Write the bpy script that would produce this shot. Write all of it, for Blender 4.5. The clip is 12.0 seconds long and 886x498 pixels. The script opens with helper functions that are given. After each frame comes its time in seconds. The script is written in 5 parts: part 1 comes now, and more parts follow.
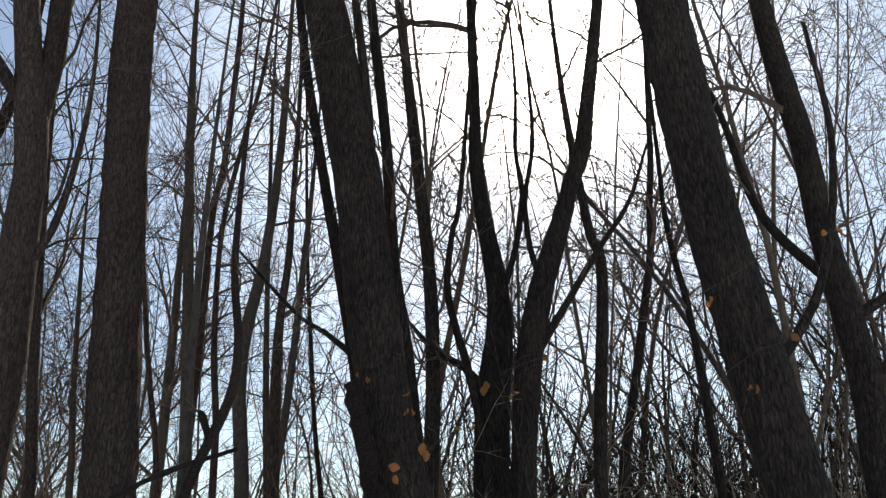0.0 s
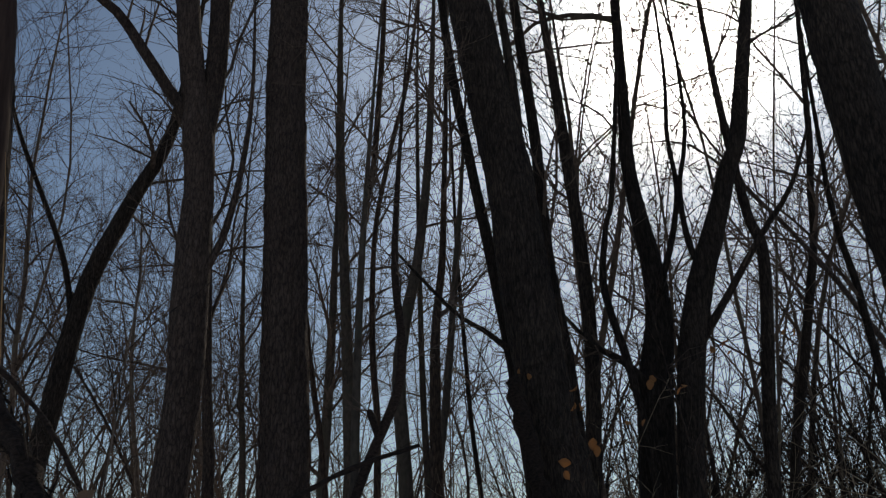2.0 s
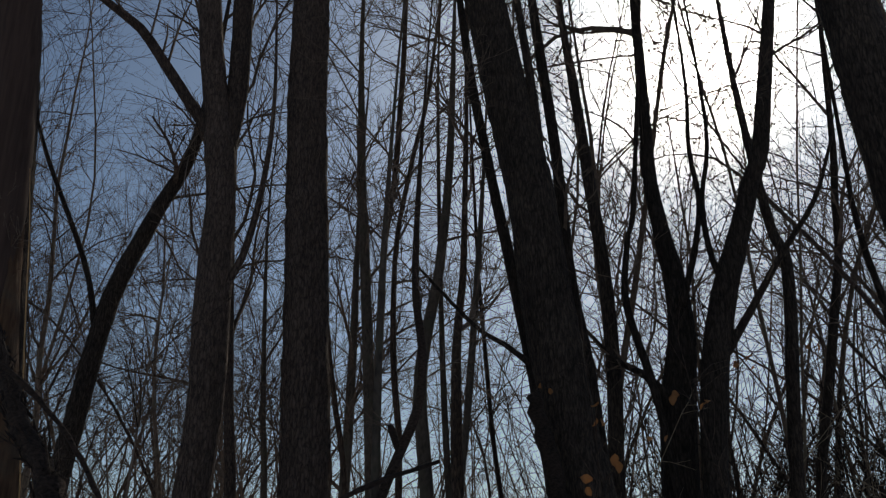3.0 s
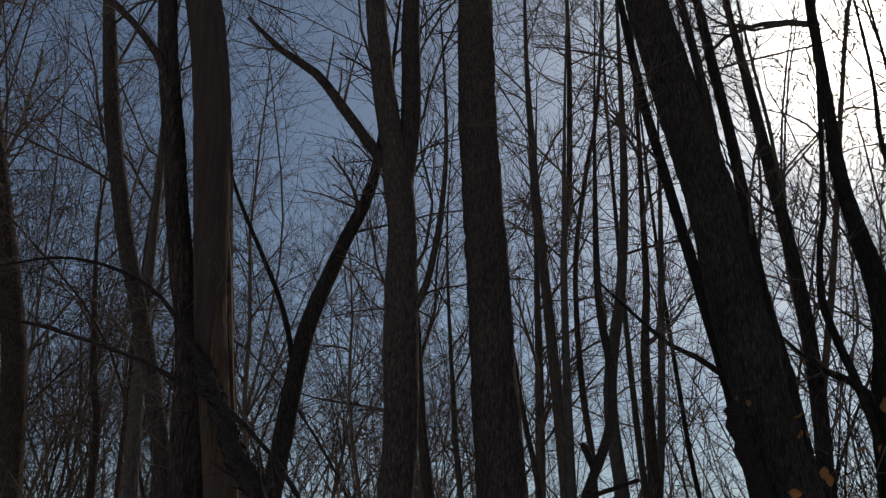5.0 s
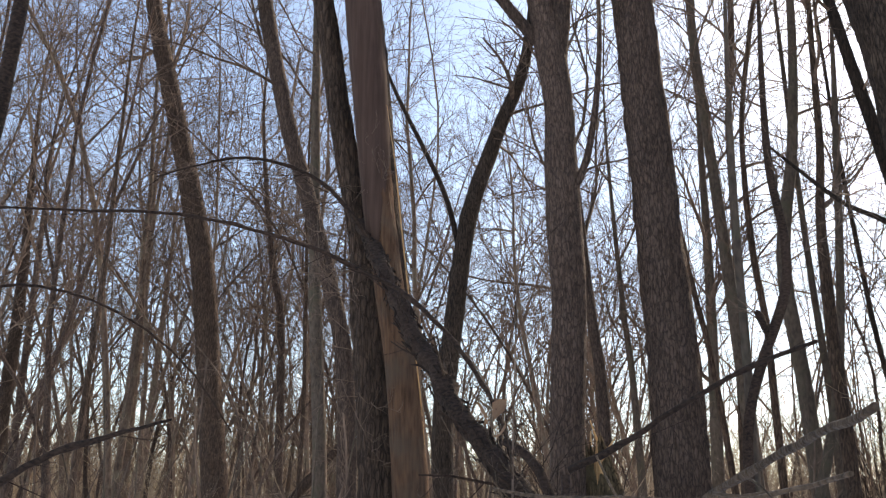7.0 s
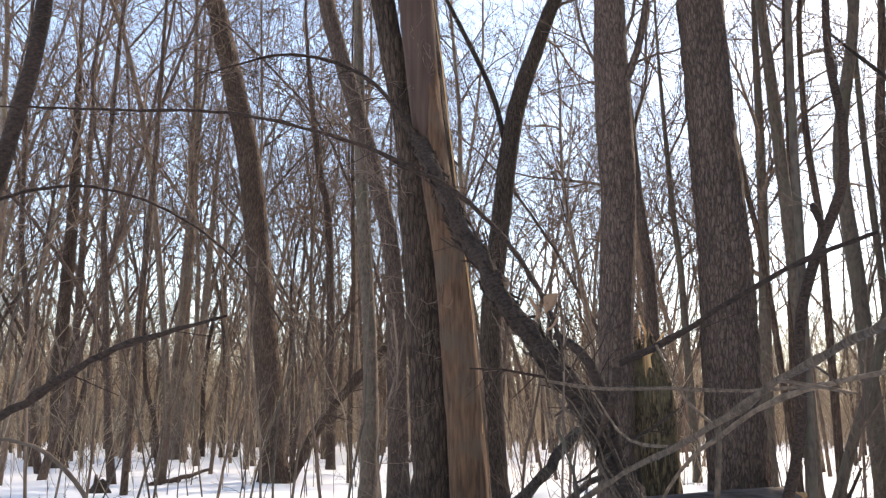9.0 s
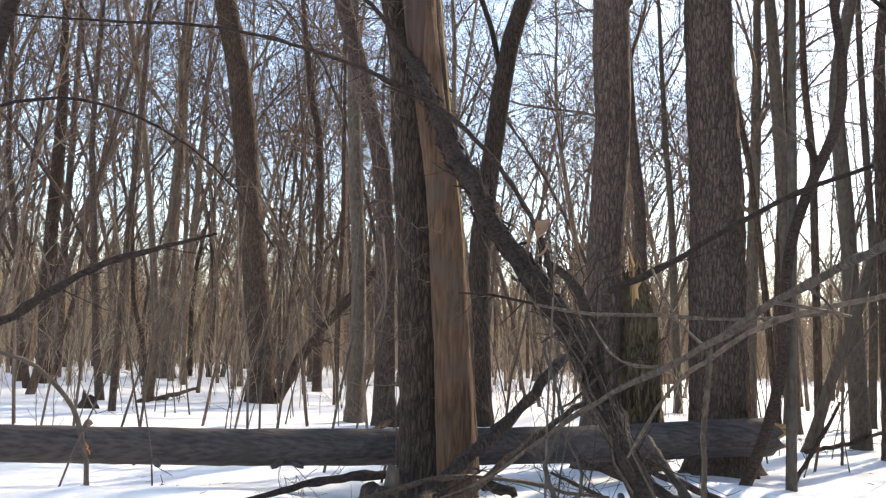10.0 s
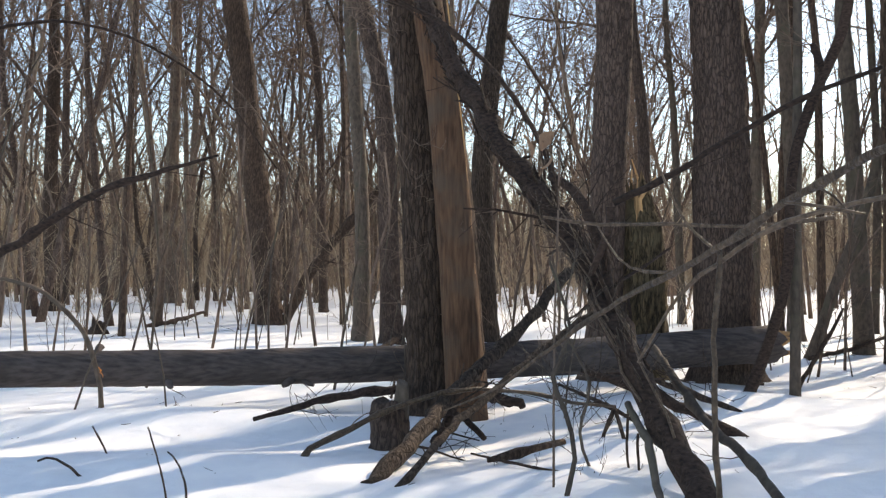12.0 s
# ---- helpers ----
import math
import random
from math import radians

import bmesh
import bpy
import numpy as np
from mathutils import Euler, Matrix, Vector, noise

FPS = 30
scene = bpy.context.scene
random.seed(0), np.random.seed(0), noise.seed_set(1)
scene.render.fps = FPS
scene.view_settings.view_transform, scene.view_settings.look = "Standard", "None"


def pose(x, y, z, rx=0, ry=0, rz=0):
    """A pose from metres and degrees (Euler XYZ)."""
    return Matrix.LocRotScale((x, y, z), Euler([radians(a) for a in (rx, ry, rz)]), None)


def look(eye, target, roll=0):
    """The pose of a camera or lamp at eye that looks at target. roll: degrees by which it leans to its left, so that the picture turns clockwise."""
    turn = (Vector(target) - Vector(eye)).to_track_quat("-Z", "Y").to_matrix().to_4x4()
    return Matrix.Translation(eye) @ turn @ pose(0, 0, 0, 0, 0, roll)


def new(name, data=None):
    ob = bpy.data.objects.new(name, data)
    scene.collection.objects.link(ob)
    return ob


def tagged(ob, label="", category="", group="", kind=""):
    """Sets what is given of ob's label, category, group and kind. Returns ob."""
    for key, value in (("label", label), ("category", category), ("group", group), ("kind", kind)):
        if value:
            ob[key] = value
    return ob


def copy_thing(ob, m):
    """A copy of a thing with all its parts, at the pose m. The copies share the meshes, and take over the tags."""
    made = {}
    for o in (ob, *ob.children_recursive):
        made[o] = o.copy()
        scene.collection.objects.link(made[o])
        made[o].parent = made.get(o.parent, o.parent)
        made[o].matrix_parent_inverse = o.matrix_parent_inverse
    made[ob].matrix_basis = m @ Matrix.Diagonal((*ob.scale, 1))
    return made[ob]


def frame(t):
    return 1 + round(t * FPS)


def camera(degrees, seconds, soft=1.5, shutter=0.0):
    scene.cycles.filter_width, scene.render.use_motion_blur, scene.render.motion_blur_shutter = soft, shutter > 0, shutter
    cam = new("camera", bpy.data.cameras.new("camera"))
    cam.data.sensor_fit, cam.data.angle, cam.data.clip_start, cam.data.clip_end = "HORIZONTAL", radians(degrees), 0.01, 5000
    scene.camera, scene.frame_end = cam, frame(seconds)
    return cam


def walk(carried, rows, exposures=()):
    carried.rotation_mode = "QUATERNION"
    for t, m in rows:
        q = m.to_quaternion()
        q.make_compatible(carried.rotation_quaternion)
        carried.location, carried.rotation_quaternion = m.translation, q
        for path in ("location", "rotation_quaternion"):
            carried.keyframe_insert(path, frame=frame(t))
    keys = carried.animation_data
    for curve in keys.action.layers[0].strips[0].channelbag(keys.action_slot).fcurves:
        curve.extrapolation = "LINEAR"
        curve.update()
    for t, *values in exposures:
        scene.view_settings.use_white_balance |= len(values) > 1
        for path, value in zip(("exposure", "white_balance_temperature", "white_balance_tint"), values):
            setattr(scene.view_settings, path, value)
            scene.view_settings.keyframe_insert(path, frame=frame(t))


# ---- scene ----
cam = camera(50.0, 12.0, soft=1.3)

PATH = [
    (0, (0.297, -0.044, 1.686), (1.353, 1.487, 2.421), -1.7),
    (0.5, (0.254, -0.003, 1.662), (1.254, 1.583, 2.359), -1.8),
    (1, (0.228, 0.028, 1.665), (1.19, 1.642, 2.351), -1.2),
    (1.5, (0.161, 0.036, 1.665), (1.065, 1.669, 2.383), -0.8),
    (2, (0.135, 0.02, 1.67), (0.931, 1.7, 2.406), -0.7),
    (2.5, (0.137, 0.029, 1.653), (0.9, 1.728, 2.382), -0.2),
    (2.7, (0.149, 0.033, 1.668), (0.911, 1.723, 2.418), -0.1),
    (4.3, (0.117, -0.054, 1.727), (0.727, 1.685, 2.503), -1.4),
    (4.5, (0.106, -0.042, 1.748), (0.663, 1.711, 2.533), -0.7),
    (5, (0.094, -0.048, 1.68), (0.487, 1.743, 2.479), 0.2),
    (5.5, (0.079, -0.053, 1.625), (0.326, 1.8, 2.335), -0.8),
    (6, (0.085, -0.036, 1.628), (0.289, 1.839, 2.291), -0.9),
    (6.5, (0.073, -0.066, 1.622), (0.185, 1.83, 2.25), -0.5),
    (7, (0.058, -0.105, 1.619), (0.132, 1.812, 2.186), -0.0),
    (7.2, (0.056, -0.098, 1.619), (0.097, 1.827, 2.161), 0.1),
    (8.8, (0.033, -0.034, 1.608), (0.035, 1.931, 1.983), -0.0),
    (9, (0.029, -0.051, 1.605), (0.008, 1.916, 1.965), -0.0),
    (9.5, (0.022, -0.054, 1.59), (0.004, 1.921, 1.906), 0.4),
    (10, (0.012, -0.018, 1.571), (0.015, 1.971, 1.783), 1.5),
    (10.5, (0.02, -0.001, 1.552), (0.041, 1.996, 1.664), 2.1),
    (11, (0.005, -0.011, 1.54), (-0.006, 1.989, 1.56), 1.6),
    (11.5, (0.002, 0.001, 1.536), (0.005, 2.001, 1.542), 1.3),
    (12, (-0.003, 0.001, 1.548), (-0.003, 2.001, 1.59), -0.0),
]
walk(cam, [(t, look(eye, target, roll)) for t, eye, target, roll in PATH], exposures=[
    (0, 0.3, 8000, 10), (0.5, -0.15, 8000, 10), (1.5, -0.85, 7600, 10), (2.5, -0.95, 7500, 10), (4.5, -1.2, 7600, 11), (5.0, -0.95, 7800, 11), (5.5, -0.35, 8200, 13),
    (6.5, 1.1, 8600, 17), (7.0, 1.3, 8600, 17), (9.0, 1.85, 8500, 17), (10.0, 1.8, 8400, 14), (12, 1.48, 8300, 12)])

# ---- world and sun ----
SUN_UP, SUN_SIDE = radians(32.2), radians(41.2)
world = bpy.data.worlds.new("world")
scene.world = world
world.use_nodes = True
sky = world.node_tree.nodes.new("ShaderNodeTexSky")
sky.sky_type, sky.sun_disc, sky.sun_elevation, sky.sun_rotation = "NISHITA", False, SUN_UP, SUN_SIDE
sky.dust_density, sky.ozone_density = 0.2, 3.0
SUN_WAY = Vector((math.sin(SUN_SIDE) * math.cos(SUN_UP), math.cos(SUN_SIDE) * math.cos(SUN_UP), math.sin(SUN_UP)))
wn, wl = world.node_tree.nodes, world.node_tree.links


def calc(kind, a, b=None):
    """A Math node of the world."""
    node = wn.new("ShaderNodeMath")
    node.operation = kind
    for slot, value in enumerate((a, b)):
        if isinstance(value, (int, float)):
            node.inputs[slot].default_value = value
        elif value is not None:
            wl.new(value, node.inputs[slot])
    return node.outputs[0]


# the bright aureole that thin haze gives the sun
dot = wn.new("ShaderNodeVectorMath")
dot.operation = "DOT_PRODUCT"
dot.inputs[1].default_value = SUN_WAY
wl.new(wn.new("ShaderNodeTexCoord").outputs["Generated"], dot.inputs[0])
off = calc("ARCCOSINE", calc("MINIMUM", dot.outputs["Value"], 1.0))
core = calc("MULTIPLY", calc("EXPONENT", calc("MULTIPLY", calc("POWER", calc("DIVIDE", off, radians(4.2)), 2.0), -1.0)), 22.0)
wide = calc("MULTIPLY", calc("EXPONENT", calc("DIVIDE", off, -radians(6.0))), 6.2)
haze = wn.new("ShaderNodeVectorMath")
haze.operation = "SCALE"
haze.inputs[0].default_value = (1.0, 0.985, 0.95)
wl.new(core, haze.inputs["Scale"])
veil = wn.new("ShaderNodeVectorMath")
veil.operation = "SCALE"
veil.inputs[0].default_value = (0.8, 0.93, 1.1)
wl.new(wide, veil.inputs["Scale"])
glow = wn.new("ShaderNodeVectorMath")
wl.new(haze.outputs[0], glow.inputs[0])
wl.new(veil.outputs[0], glow.inputs[1])
base = wn.new("ShaderNodeVectorMath")
base.operation = "SCALE"
base.inputs["Scale"].default_value = 0.125
wl.new(sky.outputs[0], base.inputs[0])
both = wn.new("ShaderNodeVectorMath")
wl.new(base.outputs[0], both.inputs[0])
wl.new(glow.outputs[0], both.inputs[1])
wl.new(both.outputs[0], wn["Background"].inputs[0])
sun = new("sun", bpy.data.lights.new("sun", "SUN"))
sun.data.energy, sun.data.angle, sun.data.color = 2.4, radians(0.55), (1.0, 0.93, 0.84)
sun.matrix_world = look((0, 0, 30), Vector((0, 0, 30)) - SUN_WAY)


# ---- materials ----
def material(name, roughness=0.9):
    m = bpy.data.materials.new(name)
    m.use_nodes = True
    b = m.node_tree.nodes["Principled BSDF"]
    b.inputs["Roughness"].default_value = roughness
    b.inputs["Specular IOR Level"].default_value = 0.25
    return m, m.node_tree.nodes, m.node_tree.links, b


def bark(name, dark, light, size=9.0, stretch=0.16, relief=0.5, tint=None, axis=2, plates=0.0):
    """Furrowed bark: grain stretched along one axis, blotches, and a second tint (lichen, bare wood) in patches."""
    m, n, l, b = material(name)
    co, mp = n.new("ShaderNodeTexCoord"), n.new("ShaderNodeMapping")
    scale = [size, size, size]
    scale[axis] = size * stretch
    mp.inputs["Scale"].default_value = scale
    l.new(co.outputs["Object"], mp.inputs[0])
    fur = n.new("ShaderNodeTexNoise")
    fur.inputs["Scale"].default_value, fur.inputs["Detail"].default_value = 2.2, 7
    l.new(mp.outputs[0], fur.inputs["Vector"])
    big = n.new("ShaderNodeTexNoise")
    big.inputs["Scale"].default_value, big.inputs["Detail"].default_value = 1.3, 4
    l.new(co.outputs["Object"], big.inputs["Vector"])
    mix = n.new("ShaderNodeMix")
    mix.data_type = "FLOAT"
    mix.inputs[0].default_value = 0.3
    l.new(fur.outputs[0], mix.inputs[2])
    l.new(big.outputs[0], mix.inputs[3])
    ramp = n.new("ShaderNodeValToRGB")
    ramp.color_ramp.elements[0].position, ramp.color_ramp.elements[0].color = 0.36, (*dark, 1)
    ramp.color_ramp.elements[1].position, ramp.color_ramp.elements[1].color = 0.64, (*light, 1)
    l.new(mix.outputs[0], ramp.inputs[0])
    colour = ramp.outputs[0]
    info = n.new("ShaderNodeObjectInfo")
    shade = n.new("ShaderNodeHueSaturation")
    span = n.new("ShaderNodeMapRange")
    span.inputs["To Min"].default_value, span.inputs["To Max"].default_value = 0.75, 1.3
    l.new(info.outputs["Random"], span.inputs[0])
    l.new(span.outputs[0], shade.inputs["Value"])
    l.new(colour, shade.inputs["Color"])
    colour = shade.outputs[0]
    height = fur.outputs[0]
    if plates:
        cell, edge = n.new("ShaderNodeTexVoronoi"), n.new("ShaderNodeMapRange")
        cell.feature = "DISTANCE_TO_EDGE"
        cell.inputs["Scale"].default_value = 1.6
        bent = n.new("ShaderNodeVectorMath")
        bent.operation = "MULTIPLY_ADD"
        bent.inputs[1].default_value = (0.9, 0.9, 0.9)
        l.new(fur.outputs["Color"], bent.inputs[0])
        l.new(mp.outputs[0], bent.inputs[2])
        l.new(bent.outputs[0], cell.inputs["Vector"])
        edge.inputs["From Max"].default_value = 0.16
        edge.inputs["To Min"].default_value = 1 - plates
        l.new(cell.outputs["Distance"], edge.inputs[0])
        dim = n.new("ShaderNodeVectorMath")
        dim.operation = "SCALE"
        l.new(colour, dim.inputs[0])
        l.new(edge.outputs[0], dim.inputs["Scale"])
        colour = dim.outputs[0]
        rise = n.new("ShaderNodeMath")
        rise.operation = "MULTIPLY_ADD"
        rise.inputs[1].default_value = 0.35
        l.new(fur.outputs[0], rise.inputs[0])
        l.new(edge.outputs[0], rise.inputs[2])
        height = rise.outputs[0]
    if tint:
        spots = n.new("ShaderNodeTexNoise")
        spots.inputs["Scale"].default_value, spots.inputs["Detail"].default_value = 2.3, 6
        l.new(co.outputs["Object"], spots.inputs["Vector"])
        cut = n.new("ShaderNodeMapRange")
        cut.inputs["From Min"].default_value, cut.inputs["From Max"].default_value = 0.5, 0.66
        cut.inputs["To Max"].default_value = 0.75
        l.new(spots.outputs[0], cut.inputs[0])
        blend = n.new("ShaderNodeMix")
        blend.data_type = "RGBA"
        blend.inputs[7].default_value = (*tint, 1)
        l.new(cut.outputs[0], blend.inputs[0])
        l.new(colour, blend.inputs[6])
        colour = blend.outputs[2]
    l.new(colour, b.inputs["Base Color"])
    bump = n.new("ShaderNodeBump")
    bump.inputs["Strength"].default_value, bump.inputs["Distance"].default_value = relief, 0.03
    l.new(height, bump.inputs["Height"])
    l.new(bump.outputs[0], b.inputs["Normal"])
    return m


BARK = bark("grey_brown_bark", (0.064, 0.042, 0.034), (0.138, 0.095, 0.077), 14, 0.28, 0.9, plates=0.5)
BARK_WOOD = bark("light_forest_bark", (0.078, 0.053, 0.041), (0.19, 0.132, 0.1), 9, 0.35, 0.4, (0.18, 0.148, 0.106))
BARK_GREY = bark("smooth_grey_bark", (0.055, 0.042, 0.034), (0.12, 0.092, 0.074), 8, 0.45, 0.4, (0.088, 0.079, 0.056))
BARK_DARK = bark("dark_furrowed_bark", (0.042, 0.027, 0.02), (0.12, 0.079, 0.059), 13, 0.22, 0.9, plates=0.5)
# darker twin of BARK: shade and backlight are put into its colour
BARK_SHADED = bark("shaded_furrowed_bark", (0.022, 0.015, 0.012), (0.075, 0.053, 0.041), 14, 0.22, 0.8, plates=0.6)
BARK_BLACK = bark("dark_banded_bark", (0.015, 0.0095, 0.0075), (0.056, 0.035, 0.027), 12, 1.7, 0.7)
BARK_LICHEN = bark("lichened_furrowed_bark", (0.05, 0.036, 0.022), (0.19, 0.135, 0.08), 13, 0.2, 0.9, (0.19, 0.145, 0.085), plates=0.7)
TWIG = bark("twig_bark", (0.065, 0.044, 0.034), (0.18, 0.128, 0.1), 6, 0.3, 0.1)
TWIG_PALE = bark("pale_branch_bark", (0.045, 0.03, 0.02), (0.15, 0.1, 0.068), 26, 0.7, 0.6)
TWIG_PALE.node_tree.nodes["Principled BSDF"].inputs["Roughness"].default_value = 0.5
TAN = bark("tan_sapling_bark", (0.13, 0.096, 0.068), (0.32, 0.245, 0.175), 6, 0.3, 0.1)
BRUSH = bark("brush_bark", (0.23, 0.175, 0.12), (0.45, 0.35, 0.245), 6, 0.3, 0.1)
WOOD = bark("bare_weathered_wood", (0.056, 0.028, 0.017), (0.155, 0.084, 0.05), 14, 0.11, 0.7, (0.088, 0.062, 0.046))
WOOD_GREY = bark("grey_weathered_wood", (0.042, 0.024, 0.019), (0.076, 0.046, 0.037), 10, 0.06, 0.2)
SPLINTER = bark("fresh_split_wood", (0.34, 0.18, 0.08), (0.56, 0.34, 0.17), 18, 0.06, 0.5)
LOG_BARK = bark("weathered_log_wood", (0.042, 0.034, 0.033), (0.11, 0.09, 0.085), 12, 0.1, 0.5, (0.055, 0.046, 0.042), 0)

SNOW, n, l, b = material("snow", 0.55)
co = n.new("ShaderNodeTexCoord")
grain, lumps = n.new("ShaderNodeTexNoise"), n.new("ShaderNodeTexNoise")
grain.inputs["Scale"].default_value, grain.inputs["Detail"].default_value = 60, 3
lumps.inputs["Scale"].default_value, lumps.inputs["Detail"].default_value = 3.5, 6
ramp = n.new("ShaderNodeValToRGB")
ramp.color_ramp.elements[0].position, ramp.color_ramp.elements[0].color = 0.25, (0.80, 0.82, 0.85, 1)
ramp.color_ramp.elements[1].position, ramp.color_ramp.elements[1].color = 0.6, (0.90, 0.91, 0.92, 1)
add = n.new("ShaderNodeMath")
add.operation = "MULTIPLY_ADD"
add.inputs[1].default_value = 0.12
bump = n.new("ShaderNodeBump")
bump.inputs["Strength"].default_value, bump.inputs["Distance"].default_value = 0.45, 0.06
l.new(co.outputs["Object"], grain.inputs["Vector"])
l.new(co.outputs["Object"], lumps.inputs["Vector"])
l.new(grain.outputs[0], add.inputs[0])
l.new(lumps.outputs[0], add.inputs[2])
l.new(lumps.outputs[0], ramp.inputs[0])
l.new(ramp.outputs[0], b.inputs["Base Color"])
l.new(add.outputs[0], bump.inputs["Height"])
l.new(bump.outputs[0], b.inputs["Normal"])

LEAF, n, l, b = material("dry_leaf", 0.7)
b.inputs["Base Color"].default_value = (0.42, 0.17, 0.05, 1)
veil, both = n.new("ShaderNodeBsdfTranslucent"), n.new("ShaderNodeMixShader")
veil.inputs[0].default_value = (0.46, 0.19, 0.06, 1)
spot = n.new("ShaderNodeTexNoise")
spot.inputs["Scale"].default_value = 40
tone = n.new("ShaderNodeValToRGB")
tone.color_ramp.elements[0].color, tone.color_ramp.elements[1].color = (0.22, 0.10, 0.045, 1), (0.38, 0.20, 0.10, 1)
l.new(spot.outputs[0], tone.inputs[0])
l.new(tone.outputs[0], b.inputs["Base Color"])
both.inputs[0].default_value = 0.55
l.new(b.outputs[0], both.inputs[1])
l.new(veil.outputs[0], both.inputs[2])
l.new(both.outputs[0], n["Material Output"].inputs[0])


# ---- geometry ----
def ground_z(x, y):
    """The height of the snow: soft waves, and drift crests across the foreground."""
    near = 1 / (1 + ((x * x + y * y) / 900.0))
    z = 0.05 * np.sin(0.9 * x + 0.5 * y) * np.sin(0.7 * y - 0.3 * x + 1) + 0.025 * np.sin(2.1 * y + 0.5 * np.sin(0.9 * x) + 0.4) + 0.02 * np.sin(2.3 * x - 1.1 * y)
    z = z * (0.35 + 0.65 * near)
    fine = np.exp(-((x * x + (y - 8) ** 2) / 260.0))
    z = z + fine * (0.014 * np.sin(5.3 * x + 2.1 * np.sin(1.9 * y)) * np.sin(4.7 * y + 1.3 * np.sin(2.2 * x)) + 0.009 * np.sin(9.1 * x - 6.2 * y) * np.sin(7.7 * y + 2.0 * x))
    left, right = 1 / (1 + np.exp(2.2 * (x + 0.9))), 1 / (1 + np.exp(-2.2 * (x - 0.9)))
    for crest, wide, high, side in ((9.15, 0.55, 0.13, left), (7.35, 0.45, 0.10, left), (6.3, 0.4, 0.06, left), (10.6, 0.55, 0.11, right), (8.0, 0.5, 0.13, right), (6.7, 0.45, 0.07, right)):
        off = (y - crest - 0.22 * np.sin(0.9 * x + crest) - 0.1 * np.sin(2.3 * x)) / wide
        z = z + high * side * np.exp(-off * off * np.where(off > 0, 0.5, 2.2))
    return z


class Tubes:
    """Collects tapered tubes into one mesh."""

    def __init__(self):
        self.v, self.f = [], []

    def add(self, pts, radii, sides, ridge=0.0, rng=None):
        pts = np.asarray(pts, float)
        n = len(pts)
        tang = np.gradient(pts, axis=0)
        tang /= np.linalg.norm(tang, axis=1)[:, None] + 1e-12
        side = np.cross(tang[0], (0.31, 0.95, 0.05) if abs(tang[0][1]) < 0.9 else (1, 0, 0))
        ang = np.arange(sides) * 2 * math.pi / sides
        ca, sa, base = np.cos(ang), np.sin(ang), len(self.v)
        lobes = None if not ridge else 1 + ridge * (np.sin(3 * ang + rng.uniform(0, 6)) * 0.6 + rng.uniform(-1, 1, sides))
        for i in range(n):
            side = side - tang[i] * side.dot(tang[i])
            side /= np.linalg.norm(side) + 1e-12
            up = np.cross(tang[i], side)
            r = radii[i]
            if lobes is not None:
                r = r * (lobes + ridge * 0.4 * rng.uniform(-1, 1, sides))
            ring = pts[i] + np.outer(ca * r, side) + np.outer(sa * r, up)
            self.v.extend(ring.tolist())
        for i in range(n - 1):
            a = base + i * sides
            for j in range(sides):
                k = (j + 1) % sides
                self.f.append((a + j, a + k, a + sides + k, a + sides + j))
        if sides > 4:
            self.f.append(tuple(base + (n - 1) * sides + j for j in range(sides)))
            self.f.append(tuple(base + sides - 1 - j for j in range(sides)))

    def mesh(self, name, mat, smooth=True):
        me = bpy.data.meshes.new(name)
        me.from_pydata(self.v, [], self.f)
        me.materials.append(mat)
        if smooth:
            me.polygons.foreach_set("use_smooth", [True] * len(me.polygons))
        return me


def part(name, data, parent, label="", kind=""):
    ob = new(name, data)
    ob.parent = parent
    return tagged(ob, label, kind=kind)


def thing(name, x, y, z, label, category, group=""):
    """An Empty at the foot of a thing."""
    ob = new(name)
    ob.location = (x, y, z)
    return tagged(ob, label, category, group)


def unit(v):
    v = np.asarray(v, float)
    return v / (np.linalg.norm(v) + 1e-12)


def arc(rng, p, d, length, steps, wander, lift):
    """A wandering line from p along d, drawn upwards by lift."""
    pts, d = [np.asarray(p, float)], unit(d)
    bend = rng.normal(0, wander * 0.7, 3)
    for _ in range(steps):
        d = unit(d + bend + rng.normal(0, wander * 0.75, 3) + (0, 0, lift))
        pts.append(pts[-1] + d * length / steps)
    return np.array(pts)


def along(pts, f):
    i = min(int(f * (len(pts) - 1)), len(pts) - 2)
    u = f * (len(pts) - 1) - i
    return pts[i] * (1 - u) + pts[i + 1] * u, unit(pts[i + 1] - pts[i])


def smooth_line(knots, step):
    """A curve through knots (x, y, z, radius), with a point about every step metres."""
    k = np.asarray(knots, float)
    k = np.vstack([2 * k[0] - k[1], k, 2 * k[-1] - k[-2]])
    out = []
    for i in range(1, len(k) - 2):
        count = max(2, int(np.linalg.norm(k[i + 1][:3] - k[i][:3]) / step))
        for u in np.arange(count) / count:
            a, b, c, d = k[i - 1 : i + 3]
            out.append(0.5 * (2 * b + (c - a) * u + (2 * a - 5 * b + 4 * c - d) * u * u + (3 * b - a - 3 * c + d) * u**3))
    out.append(k[-2])
    out = np.array(out)
    return out[:, :3], np.maximum(out[:, 3], 0.002)


def offshoot(rng, d, spread):
    """A direction that leaves d by about spread radians."""
    s = unit(np.cross(d, rng.normal(0, 1, 3)))
    return unit(d * math.cos(spread) + s * math.sin(spread))


